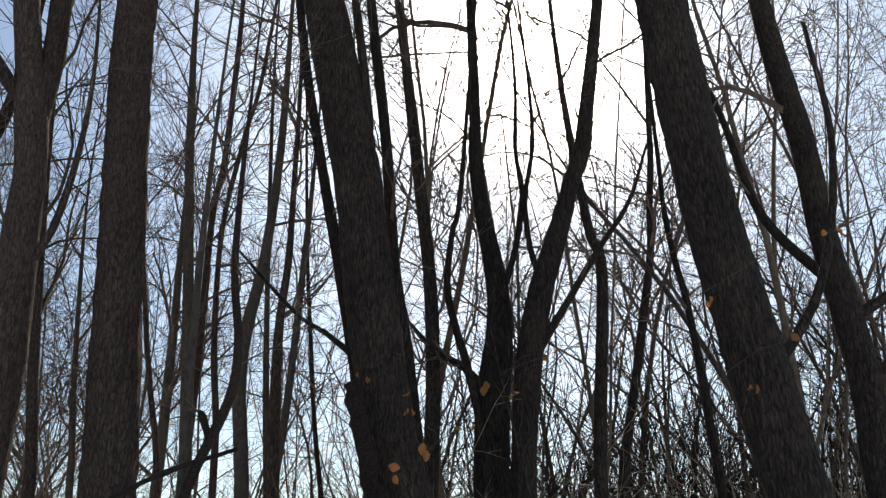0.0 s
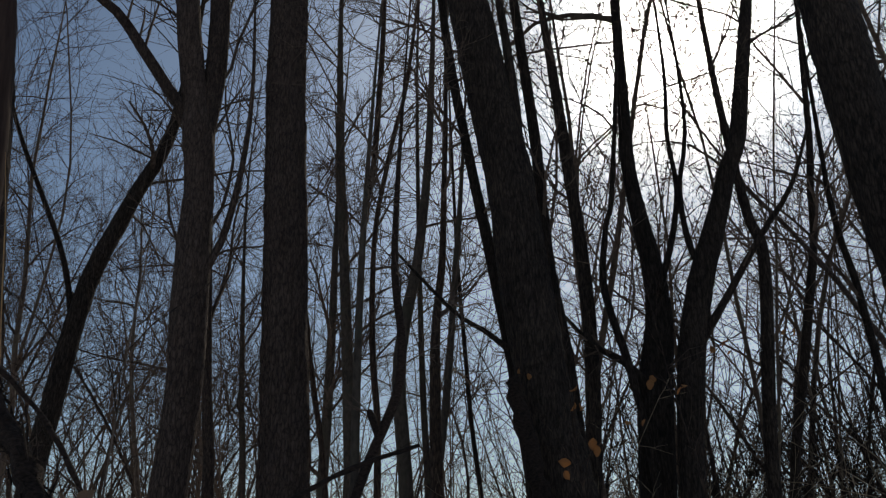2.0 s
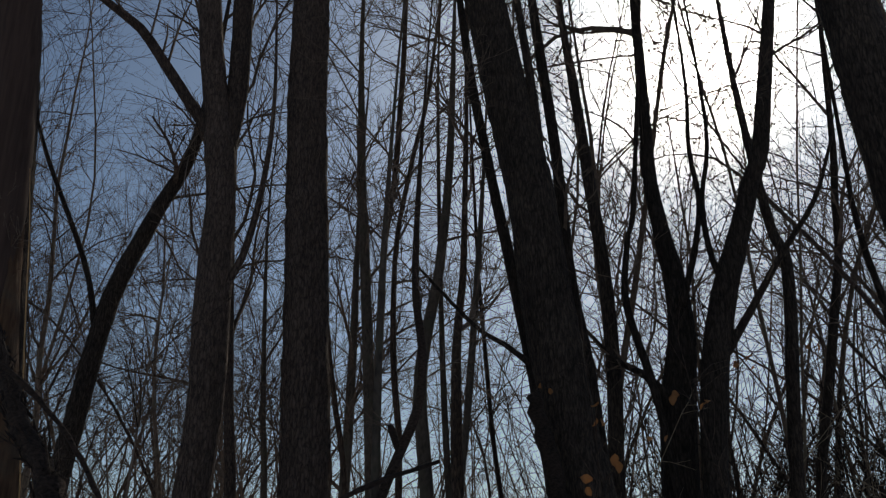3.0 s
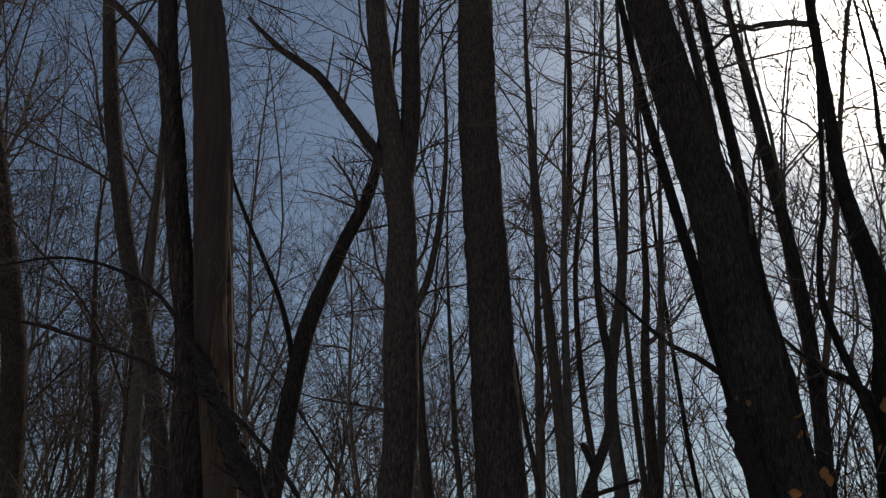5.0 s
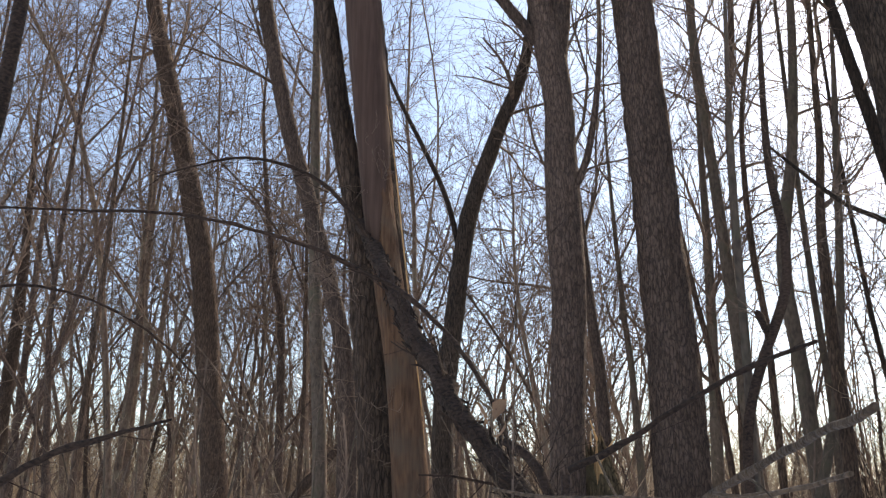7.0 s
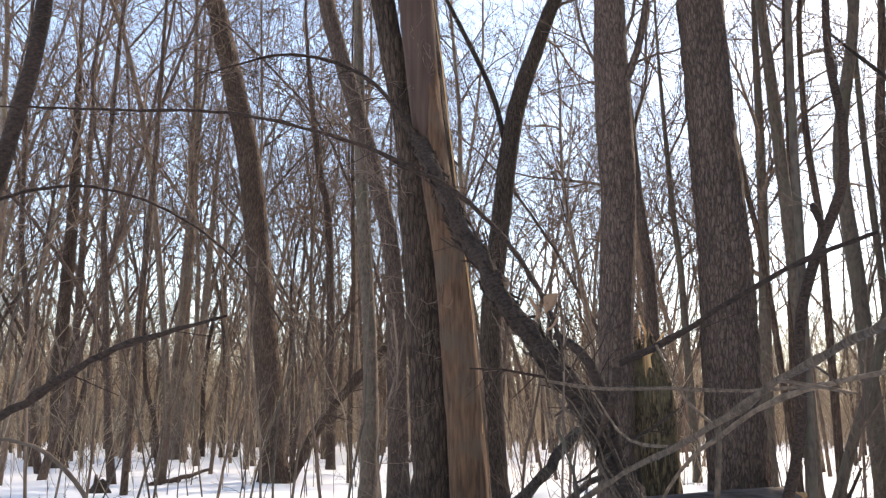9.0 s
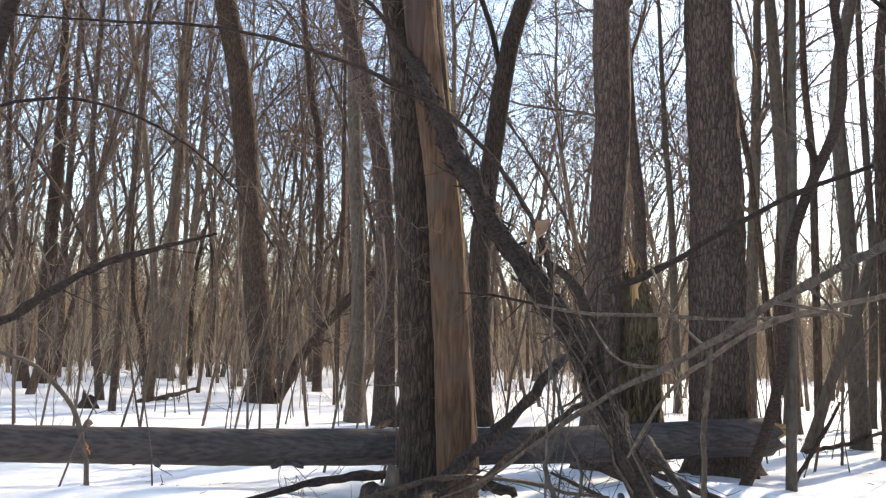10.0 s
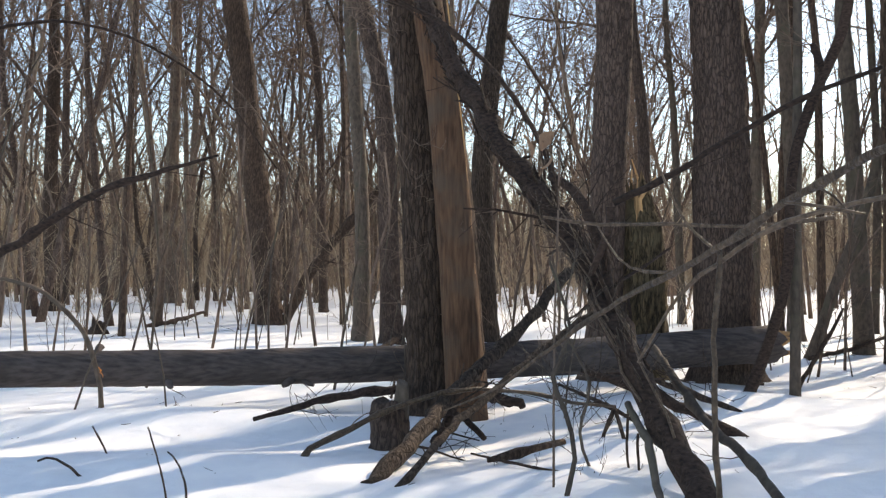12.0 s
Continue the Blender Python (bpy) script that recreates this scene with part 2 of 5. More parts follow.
def twigs(tubes, rng, pts, r, count, length, levels, lift=0.06, start=0.15, floor_r=0.004, per=4):
    """Side twigs along a limb, branching again."""
    for k in range(count):
        f = start + (1 - start) * (k + rng.uniform(0, 1)) / count
        p, d = along(pts, min(f, 0.98))
        ln = length * (1.15 - 0.6 * f) * rng.uniform(0.6, 1.3)
        rr = max(r * (1 - 0.6 * f) * 0.5, floor_r)
        sub = arc(rng, p, offshoot(rng, d, rng.uniform(0.4, 1.05)), ln, 3 if levels > 1 else 2, 0.15, lift)
        tubes.add(sub, np.linspace(rr, rr * 0.5, len(sub)), 3)
        if levels > 1:
            twigs(tubes, rng, sub, rr, per, ln * 0.6, levels - 1, lift, 0.2, floor_r * 0.75, per)


def crown(tubes, rng, pts, r0, first, limbs, reach, levels, floor_r, per=6, sweep=0.75, sub=4, stout=1.0):
    """Limbs that leave a trunk line and carry twigs."""
    for k in range(limbs):
        u = (k + rng.uniform(0, 1)) / limbs
        f = first + (0.99 - first) * u**0.85
        p, d = along(pts, min(f, 0.985))
        ln = reach * (0.65 + 0.5 * math.sin(2.6 * u)) * rng.uniform(0.5, 1.25)
        rr = max(r0 * (1 - 0.8 * f) * rng.uniform(0.25, 0.5) * stout, floor_r * 1.9)
        limb = arc(rng, p, offshoot(rng, d, sweep * rng.uniform(0.7, 1.5)), ln, 6, 0.17, 0.07)
        tubes.add(limb, np.linspace(rr, rr * 0.4, 7), 3)
        twigs(tubes, rng, limb, rr, per, ln * 0.6, levels, 0.08, 0.12, floor_r, sub)


def bole(knots, seed, furrow=0.05, sides=26, step=0.16, flare=0.0, ragged=0.0, ribs=11, origin=(0, 0, 0)):
    """A near trunk: ribbed and uneven bark, a flared foot, and if ragged a splintered top."""
    pts, rad = smooth_line(knots, step)
    pts = pts - np.asarray(origin)
    rng = np.random.default_rng(seed)
    ang = np.arange(sides) * 2 * math.pi / sides
    z = np.linspace(0, 1, len(pts)) * np.linalg.norm(pts[-1] - pts[0])
    t = Tubes()
    t.add(pts, rad, sides)
    v = np.array(t.v).reshape(len(pts), sides, 3)
    ph = rng.uniform(0, 6.28, 6)
    A, Z = np.meshgrid(ang, z)
    warp = 0.5 * np.sin(1.1 * Z + ph[0]) + 0.35 * np.sin(2.7 * Z + ph[1] + 2 * A)
    rib = np.abs(np.sin(ribs / 2 * A + warp * 2 + ph[2])) - 0.5
    knob = 0.5 * np.sin(2 * A + 0.8 * Z + ph[3]) + 0.4 * np.sin(3 * A - 1.7 * Z + ph[4])
    k = 1 + furrow * (rib + 0.6 * knob + 0.5 * rng.normal(0, 1, A.shape))
    if flare:
        foot = np.exp(-Z / 0.28)
        k = k * (1 + flare * foot * (1 + 0.6 * np.sin(5 * A + ph[5])))
    c = pts[:, None, :]
    v = c + (v - c) * k[..., None]
    if ragged:
        way = unit(pts[-1] - pts[-2])
        teeth = ragged * rng.uniform(-1, 1, sides)
        teeth = 0.6 * teeth + 0.4 * np.roll(teeth, 1)
        for back, share in ((1, 1.0), (2, 0.6), (3, 0.25)):
            v[-back] += teeth[:, None] * share * way
    t.v = v.reshape(-1, 3).tolist()
    return t


# ---- ground ----
def spread(far, fine, count):
    u = np.linspace(-1, 1, count)
    return np.sinh(u * 6.0) / math.sinh(6.0) * far + u * fine


gx, gy = spread(900, 16, 280), spread(900, 16, 280) + 9
X, Y = np.meshgrid(gx, gy)
Z = ground_z(X, Y)
k = len(gx)
idx = np.arange(k * k).reshape(k, k)
faces = np.stack([idx[:-1, :-1], idx[:-1, 1:], idx[1:, 1:], idx[1:, :-1]], -1).reshape(-1, 4)
me = bpy.data.meshes.new("ground")
me.from_pydata(np.stack([X, Y, Z], -1).reshape(-1, 3).tolist(), [], faces.tolist())
me.polygons.foreach_set("use_smooth", [True] * len(me.polygons))
me.materials.append(SNOW)
tagged(new("ground", me), "white drifted snow covering the forest floor", "snow", kind="structure")


def gz(x, y):
    return float(ground_z(np.float64(x), np.float64(y)))


# ---- the large trees ----
def big_tree(knots, label, mat, seed, stems=(), limbs=(), furrow=0.05, flare=0.35, ragged=0.0, bare=0.5, count=9, reach=3.5, sides=26, stem_mat=None, ribs=13, stout=1.0):
    """A tree on its own trunk line, with forked stems, single limbs, and a crown above the share bare of its height."""
    x, y = knots[0][:2]
    base = (x, y, gz(x, y) - 0.12)
    root = thing("tree", *base, label, "tree", "large trees")
    start = [(x, y, base[2], knots[0][3])] + [tuple(q) for q in knots if q[2] > 0.25]
    if not ragged:
        start.append((start[-1][0] + 0.3, start[-1][1] + 0.2, start[-1][2] * 1.35, 0.012))
        stems = [[*q, (q[-1][0], q[-1][1] + 0.2, q[-1][2] * 1.35, 0.012)] for q in stems]
    part("trunk", bole(start, seed, furrow, sides, 0.16, flare, ragged, ribs, origin=base).mesh("trunk", mat), root)
    rng = np.random.default_rng(seed + 500)
    top = Tubes()
    for s in stems:
        part("stem", bole(s, seed + 7, furrow * 0.7, 14, 0.2, 0, origin=base).mesh("stem", stem_mat or mat), root)
    for s in limbs:
        pts, rad = smooth_line(s, 0.25)
        t = Tubes()
        t.add(pts - np.array(base), rad, 8, 0.05, rng)
        part("limb", t.mesh("limb", stem_mat or mat), root)
        twigs(top, rng, pts - np.array(base), rad[0] * 0.6, 7, 1.1, 2, 0.05, 0.3, 0.005)
    for s in ([] if ragged else [start, *stems]):
        pts, rad = smooth_line(s, 0.5)
        crown(top, rng, pts - np.array(base), rad[0] * 0.8, bare, count, reach, 2, 0.0075, 9, 0.75, 4, stout)
    if top.v:
        part("crown", top.mesh("crown", TWIG, False), root, "bare crooked twigs", "stuff")
    return root


# dark furrowed tree beside the pale one
big_tree([(-0.05, 10.40, 0, 0.314), (-0.12, 10.43, 0.93, 0.268), (-0.20, 10.45, 2.36, 0.25), (-0.34, 10.45, 3.78, 0.218), (-0.48, 10.42, 4.92, 0.157), (-0.70, 10.36, 5.97, 0.138), (-0.95, 10.36, 7.49, 0.123), (-1.21, 10.34, 9.20, 0.114), (-1.52, 10.45, 12.43, 0.095), (-1.80, 10.64, 16.23, 0.048)],
         "dark furrowed tree standing against a fallen log", BARK_DARK, 1, furrow=0.085, flare=0.3, bare=0.45, count=16, reach=4.2, sides=44, ribs=19,
         limbs=[[(-0.98, 10.36, 7.7, 0.06), (-1.25, 10.2, 8.5, 0.05), (-2.0, 10.0, 9.2, 0.035), (-2.8, 9.8, 9.5, 0.02), (-3.6, 9.7, 9.5, 0.008)]])
dark = scene.objects[-1].parent
rng, t = np.random.default_rng(611), Tubes()
for _ in range(46):
    z, a = rng.uniform(1.2, 6.5), rng.uniform(2.6, 6.0)
    p = np.array((-0.05 - 0.06 * z, 0.05, z)) + (0.24 * math.cos(a), 0.24 * math.sin(a), 0)
    shoot = arc(rng, p, (math.cos(a), math.sin(a), rng.uniform(-0.5, 0.7)), rng.uniform(0.3, 0.9), 4, 0.22, 0.03)
    t.add(shoot, np.linspace(0.006, 0.003, 5), 3)
    twigs(t, rng, shoot, 0.005, 4, 0.4, 2, 0.03, 0.15, 0.003, 2)
part("twigwork", t.mesh("twigwork", TWIG, False), dark, "fine tangled shoots", "stuff")
# pale barkless trunk
big_tree([(0.25, 9.9, 0, 0.209), (0.21, 9.9, 0.65, 0.2), (0.12, 9.9, 2.0, 0.188), (0.0, 9.92, 3.3, 0.177), (-0.16, 9.95, 4.3, 0.163), (-0.31, 10.0, 5.6, 0.163), (-0.42, 10.05, 6.7, 0.172), (-0.6, 10.1, 8.4, 0.177), (-0.85, 10.2, 9.7, 0.167), (-1.3, 10.5, 13.0, 0.121), (-1.7, 10.7, 16, 0.056)],
         "dead trunk stripped of its bark low down, barked above", WOOD, 2, furrow=0.045, flare=0.06, bare=0.62, count=8, reach=3.0)
pale = scene.objects[-1].parent
foot = np.array(pale.location)
t = bole([(-0.85, 10.2, 9.7, 0.219), (-0.6, 10.1, 8.4, 0.219), (-0.42, 10.05, 6.7, 0.209), (-0.36, 10.02, 6.0, 0.191), (-0.3, 9.99, 5.3, 0.174), (-0.24, 9.97, 4.8, 0.166)], 29, 0.04, 26, 0.16, 0, 0.35, origin=foot)
part("upper_wood", t.mesh("upper_wood", WOOD_GREY), pale, "smooth grey-brown weathered wood")
t = bole([(-1.7, 10.7, 16, 0.07), (-1.3, 10.5, 13.0, 0.15), (-0.85, 10.2, 9.65, 0.232)], 30, 0.05, 20, 0.2, 0, 0, origin=foot)
part("top_wood", t.mesh("top_wood", WOOD_GREY), pale, "smooth grey-brown weathered wood")
t = bole([(0.29, 10.02, 0.3, 0.168), (0.17, 10.03, 2.0, 0.16), (-0.05, 10.06, 4.0, 0.152), (-0.24, 10.12, 5.6, 0.155), (-0.38, 10.18, 6.9, 0.176), (-0.6, 10.23, 8.4, 0.194), (-0.9, 10.33, 9.9, 0.189)], 28, 0.08, 22, 0.16, 0, 0.1, origin=foot)
part("bark", t.mesh("bark", BARK_DARK), pale, "furrowed dark bark left on the back")
t = Tubes()
t.add(np.array([(0.33, 9.82, 1.5), (0.2, 9.82, 3.0), (0.03, 9.84, 4.4), (-0.1, 9.88, 5.6), (-0.2, 9.93, 6.3)]) - foot, [0.004, 0.007, 0.008, 0.006, 0.002], 6)
part("splinter", t.mesh("splinter", SPLINTER), pale, "light strip of split wood")
# twin-stemmed tree
big_tree([(2.2, 13.4, 0, 0.26), (2.3, 13.43, 1.36, 0.24), (2.34, 13.41, 2.96, 0.245), (2.42, 13.39, 4.7, 0.25), (2.40, 13.36, 5.9, 0.265), (2.38, 13.35, 6.9, 0.25), (2.38, 13.36, 7.9, 0.225), (2.30, 13.37, 8.7, 0.24), (2.17, 13.40, 9.6, 0.2), (1.98, 13.43, 10.9, 0.19), (1.8, 13.5, 13, 0.16), (1.7, 13.6, 18, 0.06)],
         "grey-brown forked tree rising beside the fallen log", BARK, 3, furrow=0.04, flare=0.4, bare=0.48, count=15, reach=4.6,
         stems=[[(2.36, 13.37, 8.5, 0.16), (2.47, 13.35, 9.7, 0.165), (2.47, 13.35, 10.7, 0.165), (2.45, 13.35, 12.3, 0.15), (2.6, 13.4, 17, 0.05)]],
         limbs=[[(2.2, 13.4, 9.0, 0.12), (1.93, 13.43, 9.3, 0.10), (1.39, 13.39, 10.0, 0.09), (0.88, 13.33, 10.6, 0.08), (0.31, 13.25, 10.9, 0.06), (-0.3, 13.15, 11.4, 0.03)],
                [(2.47, 13.3, 6.35, 0.06), (2.75, 13.2, 7.0, 0.055), (2.95, 13.1, 8.2, 0.045), (3.05, 13.2, 9.8, 0.03), (2.95, 13.3, 12.5, 0.01)]])
# the thickest upright tree
big_tree([(3.88, 13.0, 0, 0.42), (3.87, 13.04, 0.6, 0.385), (3.83, 13.04, 2.1, 0.375), (3.80, 13.04, 4.4, 0.35), (3.71, 13.05, 6.3, 0.325), (3.62, 13.08, 8.6, 0.305), (3.56, 13.12, 10, 0.30), (3.55, 13.14, 12.3, 0.29), (3.6, 13.2, 16, 0.2), (3.7, 13.3, 21, 0.06)],
         "tall thick grey-brown tree with furrowed bark in snow", BARK, 4, furrow=0.07, flare=0.42, bare=0.45, count=20, reach=4.8, sides=48, ribs=23)
# leaning trees under the sun, their backlit shade put into a darker bark
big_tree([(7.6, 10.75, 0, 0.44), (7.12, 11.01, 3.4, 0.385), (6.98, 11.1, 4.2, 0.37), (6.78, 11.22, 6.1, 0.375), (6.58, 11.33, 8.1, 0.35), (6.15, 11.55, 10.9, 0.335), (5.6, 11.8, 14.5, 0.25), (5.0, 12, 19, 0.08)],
         "leaning thick forest tree with a broken stub beside it", BARK_SHADED, 5, furrow=0.05, flare=0.4, bare=0.5,
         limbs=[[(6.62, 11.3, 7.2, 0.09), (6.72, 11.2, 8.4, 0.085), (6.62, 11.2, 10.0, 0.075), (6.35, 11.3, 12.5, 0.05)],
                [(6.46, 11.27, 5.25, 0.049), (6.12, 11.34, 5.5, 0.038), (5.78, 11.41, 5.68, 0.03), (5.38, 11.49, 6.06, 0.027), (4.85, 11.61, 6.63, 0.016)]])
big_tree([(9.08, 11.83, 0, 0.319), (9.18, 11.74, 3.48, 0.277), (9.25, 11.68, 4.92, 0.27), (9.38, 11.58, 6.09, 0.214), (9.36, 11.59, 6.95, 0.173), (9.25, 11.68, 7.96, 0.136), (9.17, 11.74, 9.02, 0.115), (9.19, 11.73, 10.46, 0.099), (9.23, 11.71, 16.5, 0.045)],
         "multi-stemmed tree forking low into spreading stems", BARK_SHADED, 6, furrow=0.05, flare=0.3, bare=0.45,
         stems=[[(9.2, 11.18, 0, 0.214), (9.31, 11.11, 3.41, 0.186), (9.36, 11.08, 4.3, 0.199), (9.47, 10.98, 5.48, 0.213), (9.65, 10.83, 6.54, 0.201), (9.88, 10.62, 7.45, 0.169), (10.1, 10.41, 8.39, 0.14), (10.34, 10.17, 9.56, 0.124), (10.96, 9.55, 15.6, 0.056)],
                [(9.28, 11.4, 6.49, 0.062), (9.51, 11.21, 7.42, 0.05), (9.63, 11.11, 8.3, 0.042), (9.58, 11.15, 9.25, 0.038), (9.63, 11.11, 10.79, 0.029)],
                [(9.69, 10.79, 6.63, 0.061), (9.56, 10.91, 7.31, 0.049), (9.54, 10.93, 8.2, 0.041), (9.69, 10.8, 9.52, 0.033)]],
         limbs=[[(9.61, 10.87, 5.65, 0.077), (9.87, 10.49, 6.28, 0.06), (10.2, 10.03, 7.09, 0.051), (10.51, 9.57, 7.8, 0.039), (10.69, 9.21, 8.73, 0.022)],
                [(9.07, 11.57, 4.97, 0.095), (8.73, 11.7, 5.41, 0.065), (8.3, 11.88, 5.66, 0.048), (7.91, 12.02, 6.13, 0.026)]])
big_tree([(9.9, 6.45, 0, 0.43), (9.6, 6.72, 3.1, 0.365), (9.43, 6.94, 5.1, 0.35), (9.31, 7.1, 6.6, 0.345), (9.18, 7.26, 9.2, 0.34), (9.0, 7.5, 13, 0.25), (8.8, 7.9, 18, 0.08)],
         "leaning thick dark forest tree in the sun's glare", BARK_SHADED, 7, furrow=0.05, flare=0.4, bare=0.5,
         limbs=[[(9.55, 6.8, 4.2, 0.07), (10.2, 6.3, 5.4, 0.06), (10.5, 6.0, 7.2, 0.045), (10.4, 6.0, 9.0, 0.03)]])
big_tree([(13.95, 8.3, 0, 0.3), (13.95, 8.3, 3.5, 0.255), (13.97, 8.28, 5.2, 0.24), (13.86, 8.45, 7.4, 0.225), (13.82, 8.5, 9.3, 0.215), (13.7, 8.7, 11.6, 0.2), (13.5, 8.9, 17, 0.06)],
         "slender dark forest tree with spreading limbs", BARK_SHADED, 8, bare=0.4,
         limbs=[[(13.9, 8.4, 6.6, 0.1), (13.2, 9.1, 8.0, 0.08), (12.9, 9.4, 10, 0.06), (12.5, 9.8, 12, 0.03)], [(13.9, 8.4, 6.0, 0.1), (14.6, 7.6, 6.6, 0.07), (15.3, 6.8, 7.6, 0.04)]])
# trees of the middle distance
big_tree([(-4.88, 26.56, 0, 0.38), (-4.96, 26.54, 1.66, 0.36), (-5.27, 26.48, 4.3, 0.34), (-5.76, 26.32, 8.6, 0.325), (-6.24, 26.2, 10.9, 0.3), (-6.87, 26, 13.5, 0.27), (-7.55, 25.9, 16.1, 0.245), (-8.3, 25.7, 20, 0.15), (-8.6, 25.6, 24, 0.04)],
         "dark leaning tree with a slight kink, in open snow", BARK_DARK, 9, furrow=0.06, flare=0.35, bare=0.42, count=18, reach=5)
big_tree([(-1.02, 18.97, 0, 0.212), (-1.17, 18.92, 4.5, 0.174), (-1.5, 18.88, 6.3, 0.170), (-2.05, 18.84, 8.3, 0.170), (-2.6, 18.78, 10.2, 0.170), (-3.3, 18.66, 13.7, 0.162), (-3.9, 18.5, 19, 0.051)],
         "slender leaning grey-brown tree", BARK, 10, bare=0.35, count=18, reach=4.2)
big_tree([(-1.79, 20.92, 0, 0.197), (-1.8, 20.92, 3.1, 0.156), (-2.05, 20.9, 7.1, 0.139), (-2.2, 20.9, 12, 0.098), (-2.3, 20.9, 17, 0.033)],
         "straight grey-green tree behind the log", BARK_GREY, 12, bare=0.33, count=16, reach=4.2)
big_tree([(-12.2, 43, 0, 0.38), (-12.3, 43, 5, 0.3), (-12.1, 43, 12, 0.22), (-12.0, 43, 20, 0.06)], "pale grey tree with two stems far off", BARK_WOOD, 13, bare=0.35, count=12,
         stems=[[(-12.1, 43, 0.4, 0.22), (-11.5, 43, 4, 0.19), (-11.2, 43, 9, 0.15), (-10.9, 43, 17, 0.05)]])
big_tree([(-14.2, 34.8, 0, 0.3), (-14.4, 34.8, 4, 0.25), (-14.3, 34.8, 10, 0.2), (-14.5, 34.8, 18, 0.05)], "dark upright tree in open snow", BARK_DARK, 14, bare=0.3, count=14)
big_tree([(6.55, 17.0, 0, 0.104), (7.0, 17, 1.2, 0.092), (7.6, 17, 2.8, 0.088), (8.1, 17, 5, 0.080), (8.5, 17, 9, 0.064), (8.8, 17, 13, 0.024)], "slanting slender grey tree", BARK_GREY, 15, bare=0.3, count=12, reach=2.6)
big_tree([(7.6, 20.5, 0, 0.17), (7.55, 20.5, 3, 0.15), (7.3, 20.5, 8, 0.13), (7.0, 20.5, 13, 0.1), (6.9, 20.5, 18, 0.05)], "upright grey tree behind the thick one", BARK_GREY, 16, bare=0.3, count=14)
big_tree([(10.2, 22.5, 0, 0.1), (10.3, 22.5, 4, 0.09), (10.1, 22.5, 9, 0.075), (10.0, 22.5, 17, 0.04)], "thin upright grey tree in sunlit snow", BARK_GREY, 17, bare=0.25, count=14)
big_tree([(4.08, 11.05, 0, 0.062), (4.1, 11.05, 1.7, 0.057), (4.13, 11.04, 3.4, 0.054), (4.15, 11, 6, 0.045), (4.3, 11, 9, 0.02)], "thin straight pole-like tree in snow", BARK_GREY, 18, furrow=0.03, flare=0.1, bare=0.5, count=7, reach=1.6, sides=14)
# dark crooked tree
big_tree([(3.52, 11.1, 0, 0.066), (3.8, 11.0, 0.8, 0.062), (3.97, 10.95, 1.6, 0.062), (4.02, 10.9, 2.7, 0.061), (4.2, 10.85, 3.4, 0.061), (4.55, 10.75, 4.3, 0.061), (4.6, 10.7, 5.0, 0.055), (4.5, 10.7, 6.2, 0.047), (4.6, 10.6, 9, 0.016)],
         "dark crooked young tree bending over the log", BARK_BLACK, 19, furrow=0.04, flare=0.15, bare=0.4, count=8, reach=1.8, sides=14,
         limbs=[[(4.35, 10.8, 3.75, 0.03), (4.25, 10.8, 4.05, 0.05), (4.2, 10.8, 4.12, 0.02)]])
# dark leaning tree at the edge
big_tree([(-4.75, 8.5, 0, 0.1), (-4.35, 8.25, 2.4, 0.085), (-3.92, 8.06, 4.1, 0.074), (-3.78, 8.1, 4.9, 0.073), (-3.7, 8.12, 6.0, 0.07), (-3.6, 8.2, 9, 0.045), (-3.5, 8.3, 12, 0.02)],
         "dark slender tree leaning over the arching sapling", BARK_BLACK, 21, furrow=0.04, flare=0.15, bare=0.5, count=8, reach=1.8, sides=14,
         limbs=[[(-4.3, 8.23, 2.6, 0.03), (-4.19, 7.51, 3.01, 0.02), (-3.89, 7.9, 3.5, 0.017), (-3.58, 8.26, 3.7, 0.016), (-3.32, 8.48, 3.76, 0.015), (-2.9, 8.73, 3.69, 0.014), (-2.44, 8.98, 3.46, 0.013), (-2, 9.19, 3.06, 0.011), (-1.64, 9.36, 2.53, 0.008)]])
# slender stems under the sun, most with backlit shade put in the bark colour
big_tree([(8.1, 11.6, 0, 0.14), (7.79, 11.77, 4.9, 0.108), (7.59, 11.89, 6.9, 0.098), (7.49, 11.96, 9.2, 0.093), (7.3, 12.06, 11.6, 0.085), (7.1, 12.2, 15, 0.03)], "slender stem standing close to a leaning tree", BARK_SHADED, 22, furrow=0.04, flare=0.2, bare=0.4, count=9, reach=2.4, sides=14)
big_tree([(8.7, 12.9, 0, 0.16), (8.7, 12.75, 3.0, 0.135), (8.68, 12.5, 5.4, 0.122), (8.62, 12.45, 7.2, 0.112), (8.5, 12.5, 8.8, 0.105), (8.35, 12.6, 10.9, 0.09), (8.1, 12.8, 15, 0.03)], "slender crooked stem among thicker trees", BARK_SHADED, 23, furrow=0.04, flare=0.2, bare=0.4, count=9, reach=2.4, sides=14)
big_tree([(11.2, 11.6, 0, 0.14), (11.27, 11.54, 3.8, 0.115), (11.5, 11.31, 7.3, 0.1), (11.35, 11.4, 8.3, 0.085), (11.1, 11.5, 11, 0.06), (11.0, 11.6, 15, 0.02)], "slender dark stem in the sun's glare", BARK_SHADED, 24, furrow=0.04, flare=0.2, bare=0.35, count=9, reach=2.6, sides=14)
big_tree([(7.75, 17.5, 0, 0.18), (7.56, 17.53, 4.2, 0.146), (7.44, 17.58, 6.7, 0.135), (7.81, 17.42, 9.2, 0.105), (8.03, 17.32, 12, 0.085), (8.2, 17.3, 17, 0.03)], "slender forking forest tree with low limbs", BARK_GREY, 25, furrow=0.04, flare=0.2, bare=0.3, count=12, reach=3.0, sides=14)
